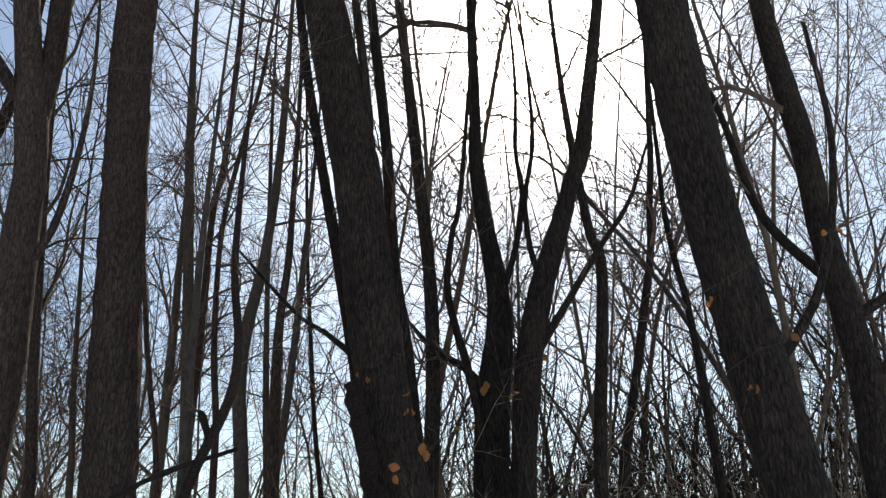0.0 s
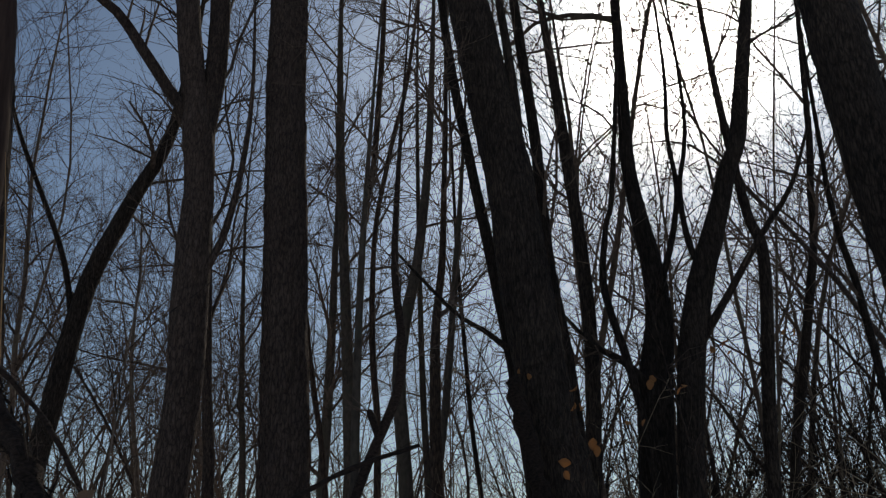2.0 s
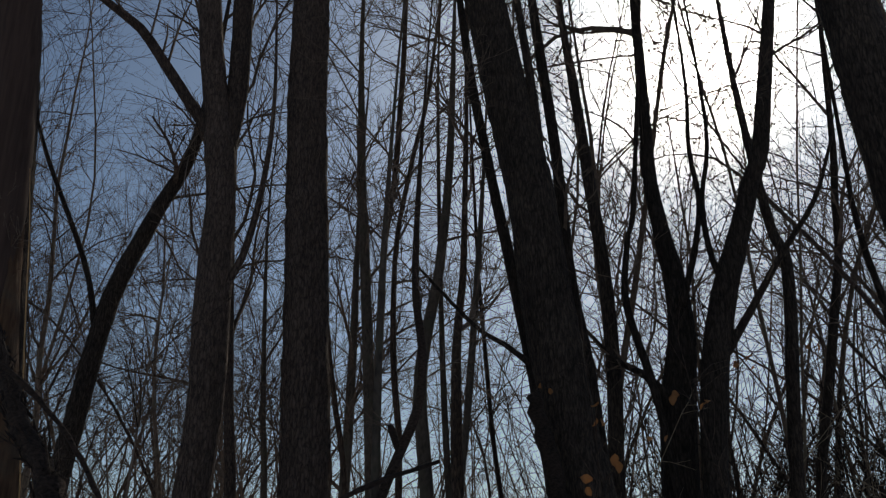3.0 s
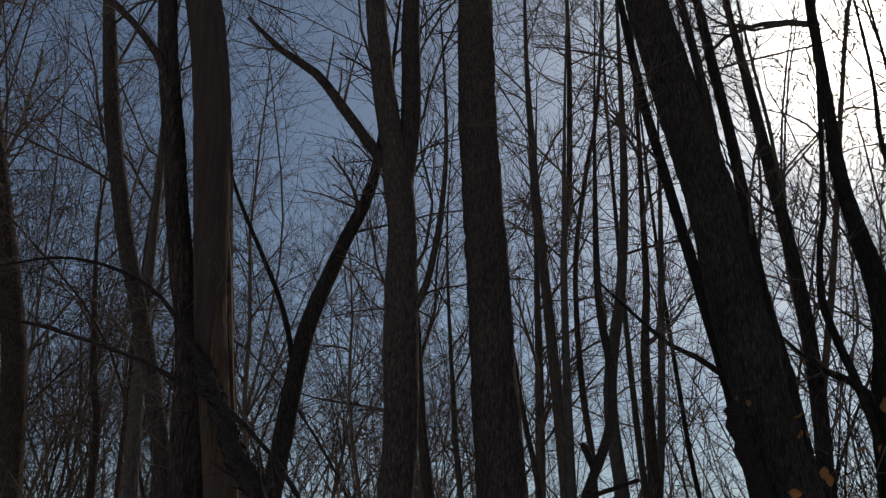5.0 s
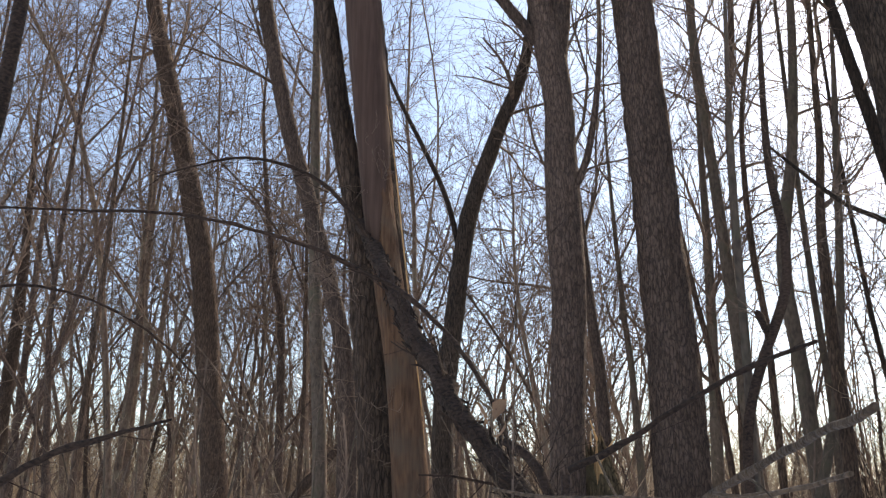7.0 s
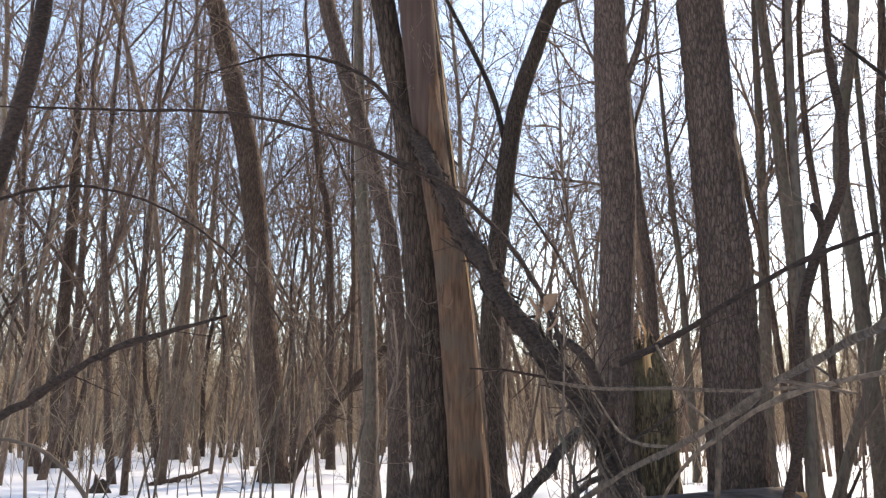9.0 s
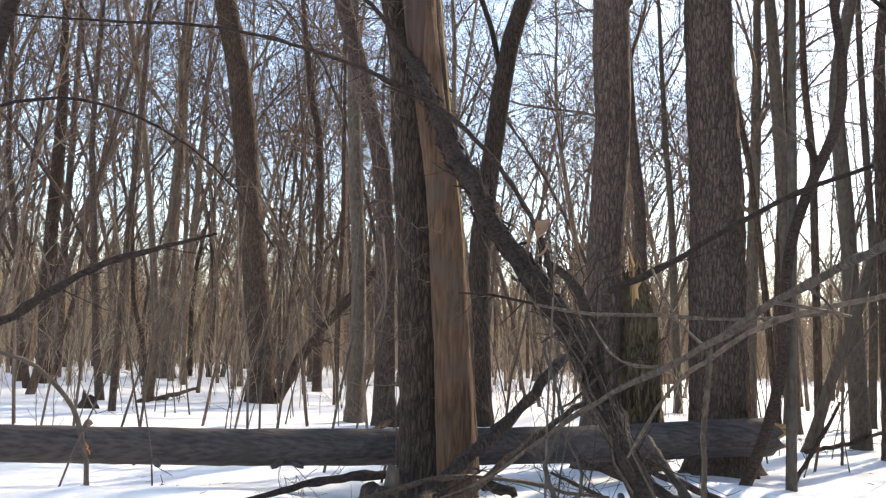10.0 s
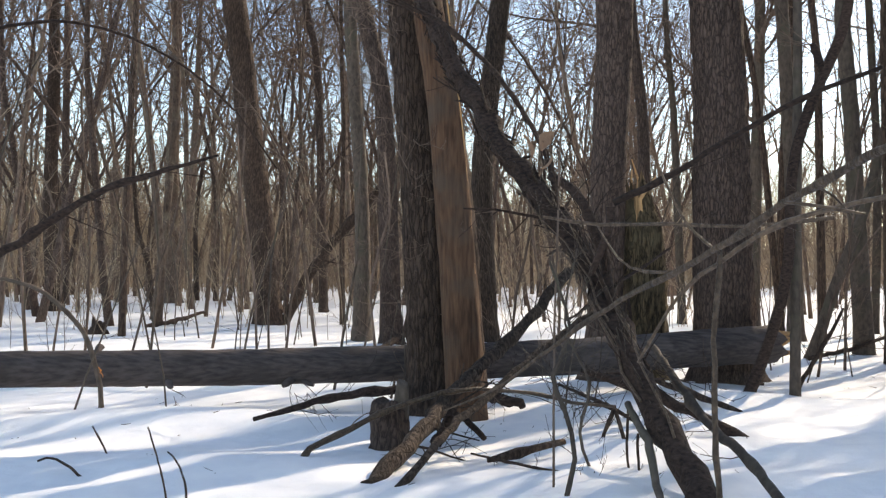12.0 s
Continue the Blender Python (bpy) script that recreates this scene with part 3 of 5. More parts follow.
big_tree([(8.5, 13.6, 0, 0.15), (8.2, 13.85, 4.5, 0.125), (7.78, 14.09, 7.7, 0.11), (7.48, 14.26, 9.7, 0.097), (7.1, 14.44, 12.5, 0.085), (6.8, 14.6, 17, 0.03)], "slender leaning tree close to a thicker one", BARK_SHADED, 26, furrow=0.04, flare=0.2, bare=0.35, count=12, reach=2.8, sides=14)
big_tree([(0.95, 20.9, 0, 0.27), (0.85, 20.7, 3.5, 0.235), (1.1, 20.5, 6.1, 0.21), (1.45, 20.5, 8.5, 0.2), (2.15, 20.4, 10.6, 0.17), (2.85, 20.3, 12.6, 0.13), (3.3, 20.2, 17, 0.04)], "dark tree slanting towards the forked tree", BARK_SHADED, 27, furrow=0.04, flare=0.2, bare=0.4, count=16, reach=4.4, sides=16,
         limbs=[[(1.25, 20.5, 7.6, 0.07), (0.83, 20.5, 9.2, 0.06), (-0.36, 20.5, 11.8, 0.045), (-1.1, 20.6, 14, 0.02)]])
# slimmer trees that stand singly
big_tree([(7.97, 22.61, 0, 0.117), (8.11, 22.56, 4.36, 0.102), (8.23, 22.52, 6.55, 0.099), (8.31, 22.49, 8.6, 0.094), (8.4, 22.46, 11.92, 0.084), (8.61, 22.38, 13.59, 0.085), (8.75, 22.33, 16.26, 0.08), (8.82, 22.3, 18.15, 0.074), (8.93, 22.25, 24.2, 0.033)], "slender upright tree with crossing twigs", BARK_DARK, 100, furrow=0.04, flare=0.2, bare=0.26, count=15, reach=4.2, sides=12, stout=1.7)
big_tree([(7.76, 19.47, 0, 0.09), (7.73, 19.5, 4.81, 0.078), (7.72, 19.51, 5.9, 0.073), (7.61, 19.55, 7.18, 0.075), (7.57, 19.57, 8.78, 0.064), (7.63, 19.54, 10.6, 0.06), (7.97, 19.41, 12.79, 0.055), (8.35, 19.25, 14.95, 0.049), (8.88, 19.03, 21, 0.022)], "thin wavering dark tree in sunlit snow", BARK_DARK, 101, furrow=0.04, flare=0.2, bare=0.26, count=15, reach=4.2, sides=12, stout=1.7)
big_tree([(7.27, 15.34, 0, 0.14), (7.24, 15.36, 3.31, 0.122), (7.22, 15.37, 4.63, 0.111), (7.22, 15.37, 5.82, 0.099), (7.24, 15.36, 6.86, 0.081), (7.36, 15.31, 8.15, 0.067), (7.41, 15.28, 9.88, 0.054), (7.46, 15.26, 11.74, 0.044), (7.54, 15.23, 17.7, 0.02)], "leaning dark tree with a forked crown", BARK_DARK, 102, furrow=0.04, flare=0.2, bare=0.26, count=15, reach=4.2, sides=12, stout=1.7)
big_tree([(7.39, 20.7, 0, 0.081), (6.96, 20.84, 4.89, 0.07), (6.69, 20.93, 6.72, 0.066), (6.49, 20.99, 8.11, 0.06), (6.23, 21.07, 10.45, 0.049), (6.09, 21.11, 12, 0.043), (5.82, 21.19, 18, 0.02)], "thin tree leaning away from the sun", BARK_DARK, 103, furrow=0.04, flare=0.2, bare=0.26, count=15, reach=4.2, sides=12, stout=1.7)
# these four stand against the sun; their bark colour is darkened for it
big_tree([(12.35, 22.87, 0, 0.082), (12.12, 22.99, 4.14, 0.071), (11.88, 23.11, 6.73, 0.066), (11.75, 23.18, 8.9, 0.061), (11.63, 23.24, 11.03, 0.055), (11.55, 23.28, 13.3, 0.049), (11.44, 23.33, 19.3, 0.022)], "slim bent tree among crossing twigs", BARK_SHADED, 104, furrow=0.04, flare=0.2, bare=0.26, count=15, reach=4.2, sides=12, stout=1.7)
big_tree([(9.23, 11.31, 0, 0.067), (8.94, 11.54, 4.02, 0.058), (8.77, 11.67, 5.41, 0.065), (8.66, 11.75, 5.96, 0.062), (8.55, 11.83, 6.72, 0.058), (8.64, 11.77, 7.68, 0.046), (8.79, 11.65, 8.69, 0.042), (9.24, 11.29, 14.7, 0.02)], "thin stem curving up beside a forked tree", BARK_SHADED, 105, furrow=0.04, flare=0.2, bare=0.26, count=15, reach=4.2, sides=12, stout=1.7)
big_tree([(13.97, 14.47, 0, 0.12), (14.33, 14.11, 4.31, 0.104), (14.45, 13.99, 5.18, 0.1), (14.63, 13.8, 6.29, 0.096), (14.84, 13.58, 7.68, 0.093), (15.04, 13.35, 9.13, 0.083), (15.11, 13.28, 10.29, 0.078), (15.23, 13.14, 12.03, 0.068), (15.44, 12.9, 18, 0.031)], "slim dark tree below the sun", BARK_SHADED, 106, furrow=0.04, flare=0.2, bare=0.26, count=15, reach=4.2, sides=12, stout=1.7)
big_tree([(13.38, 10.71, 0, 0.081), (13.25, 10.84, 5.18, 0.07), (13.21, 10.88, 6.15, 0.067), (13.17, 10.94, 7.07, 0.063), (13.09, 11.02, 7.83, 0.059), (13.04, 11.08, 8.83, 0.051), (13.05, 11.08, 9.86, 0.042), (13.08, 11.08, 15.9, 0.02)], "slim leaning tree in the sun's glare", BARK_SHADED, 107, furrow=0.04, flare=0.2, bare=0.26, count=15, reach=4.2, sides=12, stout=1.7)
big_tree([(-7.3, 21.6, 0, 0.083), (-7.24, 21.62, 2.53, 0.077), (-7.14, 21.66, 5.12, 0.071), (-7.04, 21.69, 7.73, 0.065), (-6.93, 21.72, 13.7, 0.029)], "thin dark pole-like tree in open snow", BARK_DARK, 108, furrow=0.04, flare=0.2, bare=0.36, count=13, reach=3.0, sides=12)
big_tree([(-16.98, 42.75, 0, 0.205), (-16.98, 42.75, 0.56, 0.178), (-17.02, 42.74, 6.04, 0.166), (-16.98, 42.75, 12.96, 0.141), (-16.96, 42.75, 19, 0.063)], "upright brown tree far off in the wood", BARK, 109, furrow=0.04, flare=0.2, bare=0.26, count=15, reach=4.2, sides=12, stout=1.7)
big_tree([(-11.64, 38.27, 0, 0.114), (-11.86, 38.2, 1.69, 0.102), (-12.22, 38.09, 3.05, 0.091), (-12.38, 38.04, 4.86, 0.068), (-12.65, 37.96, 10.9, 0.031)], "short dark leaning tree in open snow", BARK_DARK, 110, furrow=0.04, flare=0.2, bare=0.36, count=13, reach=3.0, sides=12)
big_tree([(-4.24, 33.73, 0, 0.184), (-4.25, 33.73, 0.67, 0.16), (-4.34, 33.72, 4.08, 0.151), (-4.37, 33.72, 6.1, 0.141), (-4.51, 33.7, 9.12, 0.131), (-4.91, 33.64, 11.13, 0.121), (-5.51, 33.55, 17.1, 0.054)], "reddish-brown tree far behind the log", BARK, 111, furrow=0.04, flare=0.2, bare=0.26, count=15, reach=4.2, sides=12, stout=1.7)
big_tree([(-2.84, 26.85, 0, 0.08), (-2.86, 26.85, 2.77, 0.072), (-2.82, 26.85, 5.17, 0.064), (-2.89, 26.85, 8.23, 0.056), (-2.96, 26.85, 14.2, 0.025)], "thin dark straight tree behind the log", BARK_DARK, 112, furrow=0.04, flare=0.2, bare=0.36, count=13, reach=3.0, sides=12)
big_tree([(-1.65, 28.95, 0, 0.077), (-1.88, 28.94, 2.35, 0.069), (-1.97, 28.93, 4.07, 0.06), (-1.94, 28.94, 6.32, 0.052), (-1.9, 28.95, 12.3, 0.023)], "thin leaning tree behind the log", BARK, 113, furrow=0.04, flare=0.2, bare=0.36, count=13, reach=3.0, sides=12)
big_tree([(4.26, 19.54, 0, 0.174), (4.25, 19.54, 0.52, 0.151), (4.17, 19.56, 2.44, 0.14), (4.11, 19.57, 4.77, 0.117), (3.9, 19.62, 7.14, 0.1), (3.63, 19.68, 13.1, 0.045)], "grey-brown tree close behind the forked one", BARK, 114, furrow=0.04, flare=0.2, bare=0.26, count=15, reach=4.2, sides=12, stout=1.7)
big_tree([(6.83, 27.16, 0, 0.139), (6.81, 27.16, 0.68, 0.121), (6.73, 27.18, 2.78, 0.113), (6.62, 27.21, 6.03, 0.097), (6.45, 27.25, 8.33, 0.081), (6.23, 27.3, 14.3, 0.036)], "slim grey tree far behind the snag", BARK_GREY, 115, furrow=0.04, flare=0.2, bare=0.26, count=15, reach=4.2, sides=12, stout=1.7)
big_tree([(8.36, 25.67, 0, 0.201), (8.37, 25.67, 0.58, 0.175), (8.41, 25.66, 2.71, 0.168), (8.51, 25.62, 5.77, 0.153), (8.6, 25.59, 8.84, 0.13), (8.69, 25.56, 14.8, 0.058)], "upright grey-brown tree with spreading limbs", BARK_GREY, 116, furrow=0.04, flare=0.2, bare=0.26, count=15, reach=4.2, sides=12, stout=1.7)
# broken snag
snag = big_tree([(2.9, 13.75, 0, 0.36), (2.9, 13.72, 1.0, 0.33), (2.88, 13.7, 1.9, 0.3), (2.82, 13.7, 2.5, 0.2), (2.78, 13.7, 2.75, 0.12)], "broken lichened snag with a splintered top", BARK_LICHEN, 20, furrow=0.09, flare=0.2, ragged=0.25)
rng = np.random.default_rng(77)
for i in range(5):
    t = Tubes()
    a = rng.uniform(0, 6.28)
    p = np.array([0.1 * math.cos(a) - 0.1, 0.1 * math.sin(a) - 0.15, 2.35])
    t.add(np.array([p, p + (rng.normal(0, 0.04), 0, 0.35), p + (rng.normal(0, 0.08), 0, rng.uniform(0.55, 0.95))]), [0.05, 0.035, 0.008], 5)
    part("splinter", t.mesh("splinter", SPLINTER, False), snag, "pale splinter of split wood")

# ---- fallen wood ----
def branch(knots, label, mat, seed, name="fallen_branch", category="branch", twig_count=6, twig_length=0.45, sides=9, sub=(), levels=2, floor_r=0.003, step=0.12, knots_on=True, lift=0.03, shaggy=0):
    """A bare branch: a main limb with knots, side limbs and twigs, and if shaggy that many strips of loose bark."""
    base = knots[0][:3]
    root = thing(name, *base, label, category)
    rng = np.random.default_rng(seed)
    for i, s in enumerate((knots, *sub)):
        pts, rad = smooth_line(s, step)
        pts = pts - np.array(base) + rng.normal(0, 0.2, (len(pts), 3)) * rad[:, None]
        rad = rad * (1 + 0.06 * rng.normal(0, 1, len(rad)))
        if knots_on:
            rad[rng.integers(1, len(rad), max(1, len(rad) // 6))] *= 1.28
        t = Tubes()
        t.add(pts, rad, sides if not i else 6, 0.09 if sides > 10 else 0.04, rng)
        part("limb" if not i else "side_limb", t.mesh("limb", mat), root)
        if shaggy and not i:
            loose = Tubes()
            for _ in range(shaggy):
                f = rng.uniform(0.3, 0.97)
                p, d = along(pts, f)
                r, out = rad[int(f * (len(rad) - 1))], offshoot(rng, d, 1.57)
                ln, way = rng.uniform(0.05, 0.17), d * rng.choice((-1, 1))
                p = p + out * r * 0.93
                q = p + way * ln * 0.55 + out * ln * rng.uniform(0.05, 0.2)
                loose.add(np.array([p, q, q + way * ln * 0.4 + out * ln * rng.uniform(0.02, 0.28)]), np.array([1.2, 1.0, 0.35]) * rng.uniform(0.005, 0.013), 4)
            part("loose_bark", loose.mesh("loose_bark", mat, False), root, "ragged strips of peeling bark", "stuff")
        if twig_count:
            w = Tubes()
            twigs(w, rng, pts, rad[0] * 0.45, twig_count if not i else max(1, twig_count // 2), twig_length, levels, lift, 0.15, floor_r, 3)
            part("twigwork", w.mesh("twigwork", mat, False), root, "fine bare twigs", "stuff")
    return root


LOG = [(-8.4, 8.85, 0.58, 0.155), (-6.4, 9.4, 0.53, 0.175), (-4.6, 9.92, 0.50, 0.188), (-3.4, 10.25, 0.48, 0.193), (-2.2, 10.58, 0.46, 0.197), (-1.1, 10.88, 0.455, 0.203), (0, 11.18, 0.455, 0.21), (1.1, 11.5, 0.47, 0.218), (2.3, 11.84, 0.5, 0.225), (3.4, 12.15, 0.54, 0.235), (4.28, 12.4, 0.57, 0.245)]
log_base = (0, 11.18, 0.05)
log = thing("fallen_log", *log_base, "long dark fallen log lying clear above the snow", "log")
part("trunk", bole(LOG, 31, 0.03, 26, 0.14, 0, 0.14, 5, origin=log_base).mesh("trunk", LOG_BARK), log)
rng = np.random.default_rng(32)
for x, y, z, dx, dz, r in ((-2.95, 10.22, 0.33, 0.03, -0.05, 0.04), (-1.7, 10.56, 0.31, -0.04, -0.05, 0.05), (-1.55, 10.6, 0.3, 0.06, -0.04, 0.035), (-3.7, 10.15, 0.66, 0.02, 0.04, 0.03)):
    t = Tubes()
    a = np.array((x, y, z)) - log_base
    t.add(np.array([a + (0, 0.12, 0.05), a, a + (dx, -0.05, dz * 0.6), a + (dx * 2, -0.06, dz)]), [r * 1.5, r, r * 0.8, r * 0.5], 7, 0.12, rng)
    part("branch_stub", t.mesh("branch_stub", LOG_BARK), log)
for x, y in ((-1.68, 10.5), (-2.9, 10.15), (-1.55, 10.52)):
    t = Tubes()
    twigs(t, rng, np.array([(x, y, 0.3), (x + 0.05, y - 0.05, 0.18), (x + 0.15, y - 0.1, 0.06)]) - log_base, 0.012, 4, 0.25, 2, -0.1, 0, 0.003)
    part("twigwork", t.mesh("twigwork", BARK_DARK, False), log, "fine hanging twigs", "stuff")
t = Tubes()
for i in range(9):
    a = rng.uniform(0, 6.28)
    p = np.array((4.25, 12.39, 0.57)) - log_base + (0, 0.14 * math.cos(a), 0.14 * math.sin(a))
    t.add(np.array([p, p + (0.14, 0.05, 0), p + (rng.uniform(0.2, 0.42), 0.1, rng.normal(0, 0.04))]), [0.05, 0.035, 0.006], 5)
part("splintered_end", t.mesh("splintered_end", SPLINTER, False), log, "pale splintered break")

# the leaning dead tree in front
leaning = branch([(1.72, 5.6, -0.1, 0.1100), (1.61, 5.9, 0.12, 0.0986), (1.44, 6.5, 0.58, 0.0906), (1.27, 7.1, 1.19, 0.0880), (1.05, 7.7, 1.76, 0.0924), (0.57, 8.35, 2.58, 0.0950), (0.09, 9.1, 3.53, 0.0924), (-0.2, 9.6, 4.25, 0.0880), (-0.45, 10.3, 4.98, 0.085)],
       "dark dead tree leaning from the snow onto a standing one", BARK_BLACK, 41, "leaning_tree", "tree", 30, 0.7, 14, levels=2, floor_r=0.004, shaggy=300, sub=[
    [(1.28, 7.05, 1.15, 0.045), (1.2, 7.2, 1.7, 0.05), (1.08, 7.3, 2.05, 0.045), (0.85, 7.5, 2.3, 0.03)],
    [(0.98, 7.9, 1.9, 0.018), (0.86, 8.1, 2.55, 0.02), (0.50, 8.4, 3.25, 0.022), (0.0, 8.5, 3.75, 0.023), (-0.3, 8.6, 3.93, 0.023), (-0.92, 8.41, 4.17, 0.02), (-1.89, 8.07, 4.32, 0.015), (-2.75, 7.64, 4.22, 0.012), (-3.6, 7.1, 4.07, 0.008)],
    [(-0.3, 9.9, 4.6, 0.03), (-0.9, 9.8, 5.3, 0.02), (-1.7, 9.6, 5.5, 0.015), (-2.6, 9.4, 5.2, 0.008)],
    [(1.3, 7.0, 1.1, 0.02), (1.5, 6.9, 0.8, 0.02), (1.52, 6.85, 0.45, 0.015)]])
rng = np.random.default_rng(414)
core = np.array([(1.61, 5.9, 0.12), (1.44, 6.5, 0.58), (1.27, 7.1, 1.19), (1.05, 7.7, 1.76), (0.57, 8.35, 2.58), (0.09, 9.1, 3.53)]) - (1.72, 5.6, -0.1)
for _ in range(11):
    f, out = rng.uniform(0.1, 0.6), unit((rng.normal(0, 1), rng.normal(-0.9, 0.4), rng.normal(0, 0.5)))
    line = np.array([along(core, f + 0.055 * k)[0] + out * (0.1 + 0.015 * k) + rng.normal(0, 0.022, 3) for k in range(7)])
    t = Tubes()
    t.add(line, np.linspace(0.011, 0.004, 7), 5)
    twigs(t, rng, line, 0.008, 3, 0.35, 2, 0.05, 0.3, 0.003, 2)
    part("clinging_stem", t.mesh("clinging_stem", TWIG_PALE, False), leaning, "thin pale stem clinging to the trunk")
# two limbs lying in shade, which their darker bark colour carries
branch([(-0.56, 6.85, -0.04, 0.07), (-0.20, 7.72, 0.21, 0.069), (0.08, 8.5, 0.44, 0.0666), (0.47, 9.3, 0.69, 0.0651), (0.94, 10.0, 1.06, 0.0607), (1.4, 10.7, 1.53, 0.06)], "thick dark broken limb propped on the log", BARK_SHADED, 42, knots_on=False, twig_count=14, twig_length=0.55, floor_r=0.0042)
branch([(-0.42, 6.5, -0.06, 0.0272), (-0.11, 7.18, 0.15, 0.0326), (0.07, 7.76, 0.27, 0.0340), (0.42, 8.33, 0.46, 0.0354), (0.92, 8.87, 0.8, 0.0306), (1.53, 9.3, 1.16, 0.03)], "grey broken limb slanting out of the snow", BARK_SHADED, 43, knots_on=False, twig_count=14, twig_length=0.5, floor_r=0.0042)
branch([(-1.12, 7.5, 0.02, 0.0396), (-1.06, 7.55, 0.12, 0.0252), (-0.85, 7.8, 0.19, 0.0245), (-0.41, 8.09, 0.37, 0.0245), (0.08, 8.3, 0.48, 0.0216), (0.43, 8.5, 0.47, 0.0173), (0.9, 8.7, 0.4, 0.016), (1.2, 8.8, 0.31, 0.017), (1.62, 8.95, 0.26, 0.015)], "long pale branch lying across the snow", TWIG_PALE, 44, twig_count=5, twig_length=0.35)
branch([(-1.75, 8.8, 0.16, 0.02), (-1.21, 9.12, 0.28, 0.036), (-0.8, 9.37, 0.34, 0.042), (-0.42, 9.55, 0.33, 0.046)], "dark limb lying on the snow by the log", BARK_BLACK, 45, twig_count=8, twig_length=0.5)
branch([(1.9, 5.2, 0.2, 0.03), (1.91, 6.03, 0.36, 0.031), (1.87, 6.8, 0.46, 0.033), (1.78, 7.57, 0.77, 0.032), (1.8, 8.3, 0.92, 0.02)], "thin grey branch slanting over the snow", BARK_GREY, 46, twig_count=5)
branch([(2.75, 8.55, 0.02, 0.035), (2.15, 8.74, 0.29, 0.052), (1.76, 8.83, 0.46, 0.045), (1.3, 8.95, 0.6, 0.025)], "dark branch with one end in the snow", BARK_BLACK, 47, twig_count=6)
branch([(0.23, 7.85, 0.03, 0.008), (0.56, 7.34, 0.05, 0.012), (0.94, 6.94, 0.05, 0.014), (1.27, 6.46, 0.06, 0.014), (1.6, 6.27, 0.03, 0.011)], "dark twiggy branch lying on snow", BARK_DARK, 48, twig_count=7, twig_length=0.3)
branch([(0.35, 7.6, 0.02, 0.02), (0.6, 7.7, 0.06, 0.035), (1.0, 7.9, 0.12, 0.025)], "short dark stick half sunk in snow", BARK_DARK, 49, twig_count=3, twig_length=0.25)
branch([(0.78, 6.25, -0.05, 0.017), (0.86, 6.25, 0.3, 0.016), (0.8, 6.25, 0.62, 0.0165), (0.72, 6.27, 0.85, 0.014), (0.84, 6.3, 1.15, 0.012), (0.7, 6.3, 1.6, 0.008)], "crooked grey stem standing in the snow", BARK_GREY, 50, "shrub_stem", "shrub", 16, 0.5, floor_r=0.0036)
branch([(1.12, 7.0, -0.05, 0.013), (1.0, 7.0, 0.35, 0.012), (1.08, 7.05, 0.7, 0.011), (0.9, 7.05, 1.15, 0.009), (1.0, 7.1, 1.7, 0.006)], "crooked shrub stem with many fine twigs", BARK_GREY, 57, "shrub_stem", "shrub", 18, 0.5, floor_r=0.0036)
branch([(1.25, 6.9, 2.03, 0.0259), (1.62, 6.55, 2.22, 0.0216), (1.91, 6.21, 2.42, 0.0180), (2.22, 5.84, 2.6, 0.0158), (2.5, 5.4, 2.7, 0.012)], "dark broken branch caught on the leaning tree", BARK_BLACK, 52, twig_count=4, twig_length=0.4,
       sub=[[(1.22, 6.95, 2.0, 0.03), (1.2, 6.98, 1.8, 0.028), (1.1, 7.05, 1.5, 0.02)]])
branch([(0.52, 4.97, 1.82, 0.0074), (0.81, 4.93, 1.775, 0.0099), (1.14, 4.87, 1.78, 0.0093), (1.49, 4.77, 1.76, 0.0081), (1.9, 4.6, 1.8, 0.01)], "thin level branch caught among others", TWIG_PALE, 53, twig_count=6, twig_length=0.25, floor_r=0.002)
branch([(-3.95, 8.1, 1.57, 0.04), (-3.38, 8.07, 1.92, 0.034), (-2.84, 8.01, 2.23, 0.028), (-2.29, 7.93, 2.38, 0.02), (-1.85, 7.78, 2.48, 0.01)], "dark slanting dead branch with side twigs", BARK_BLACK, 54, twig_count=8, twig_length=0.45,
       sub=[[(-4.9, 8.2, 0.9, 0.05), (-4.4, 8.15, 1.3, 0.045), (-3.95, 8.1, 1.57, 0.04)], [(-6.2, 8.3, -0.05, 0.06), (-5.5, 8.25, 0.5, 0.055), (-4.9, 8.2, 0.9, 0.05)]])
arch = branch([(-3.43, 9.6, -0.05, 0.028), (-3.45, 9.5, 0.5, 0.025), (-3.55, 9.4, 0.92, 0.023), (-3.75, 9.25, 1.2, 0.022), (-3.95, 9.1, 1.38, 0.02), (-4.3, 8.95, 1.46, 0.016), (-4.9, 8.8, 1.38, 0.01)], "young stem arching over towards the snow", BARK_GREY, 55, "sapling", "sapling", 5, 0.4)
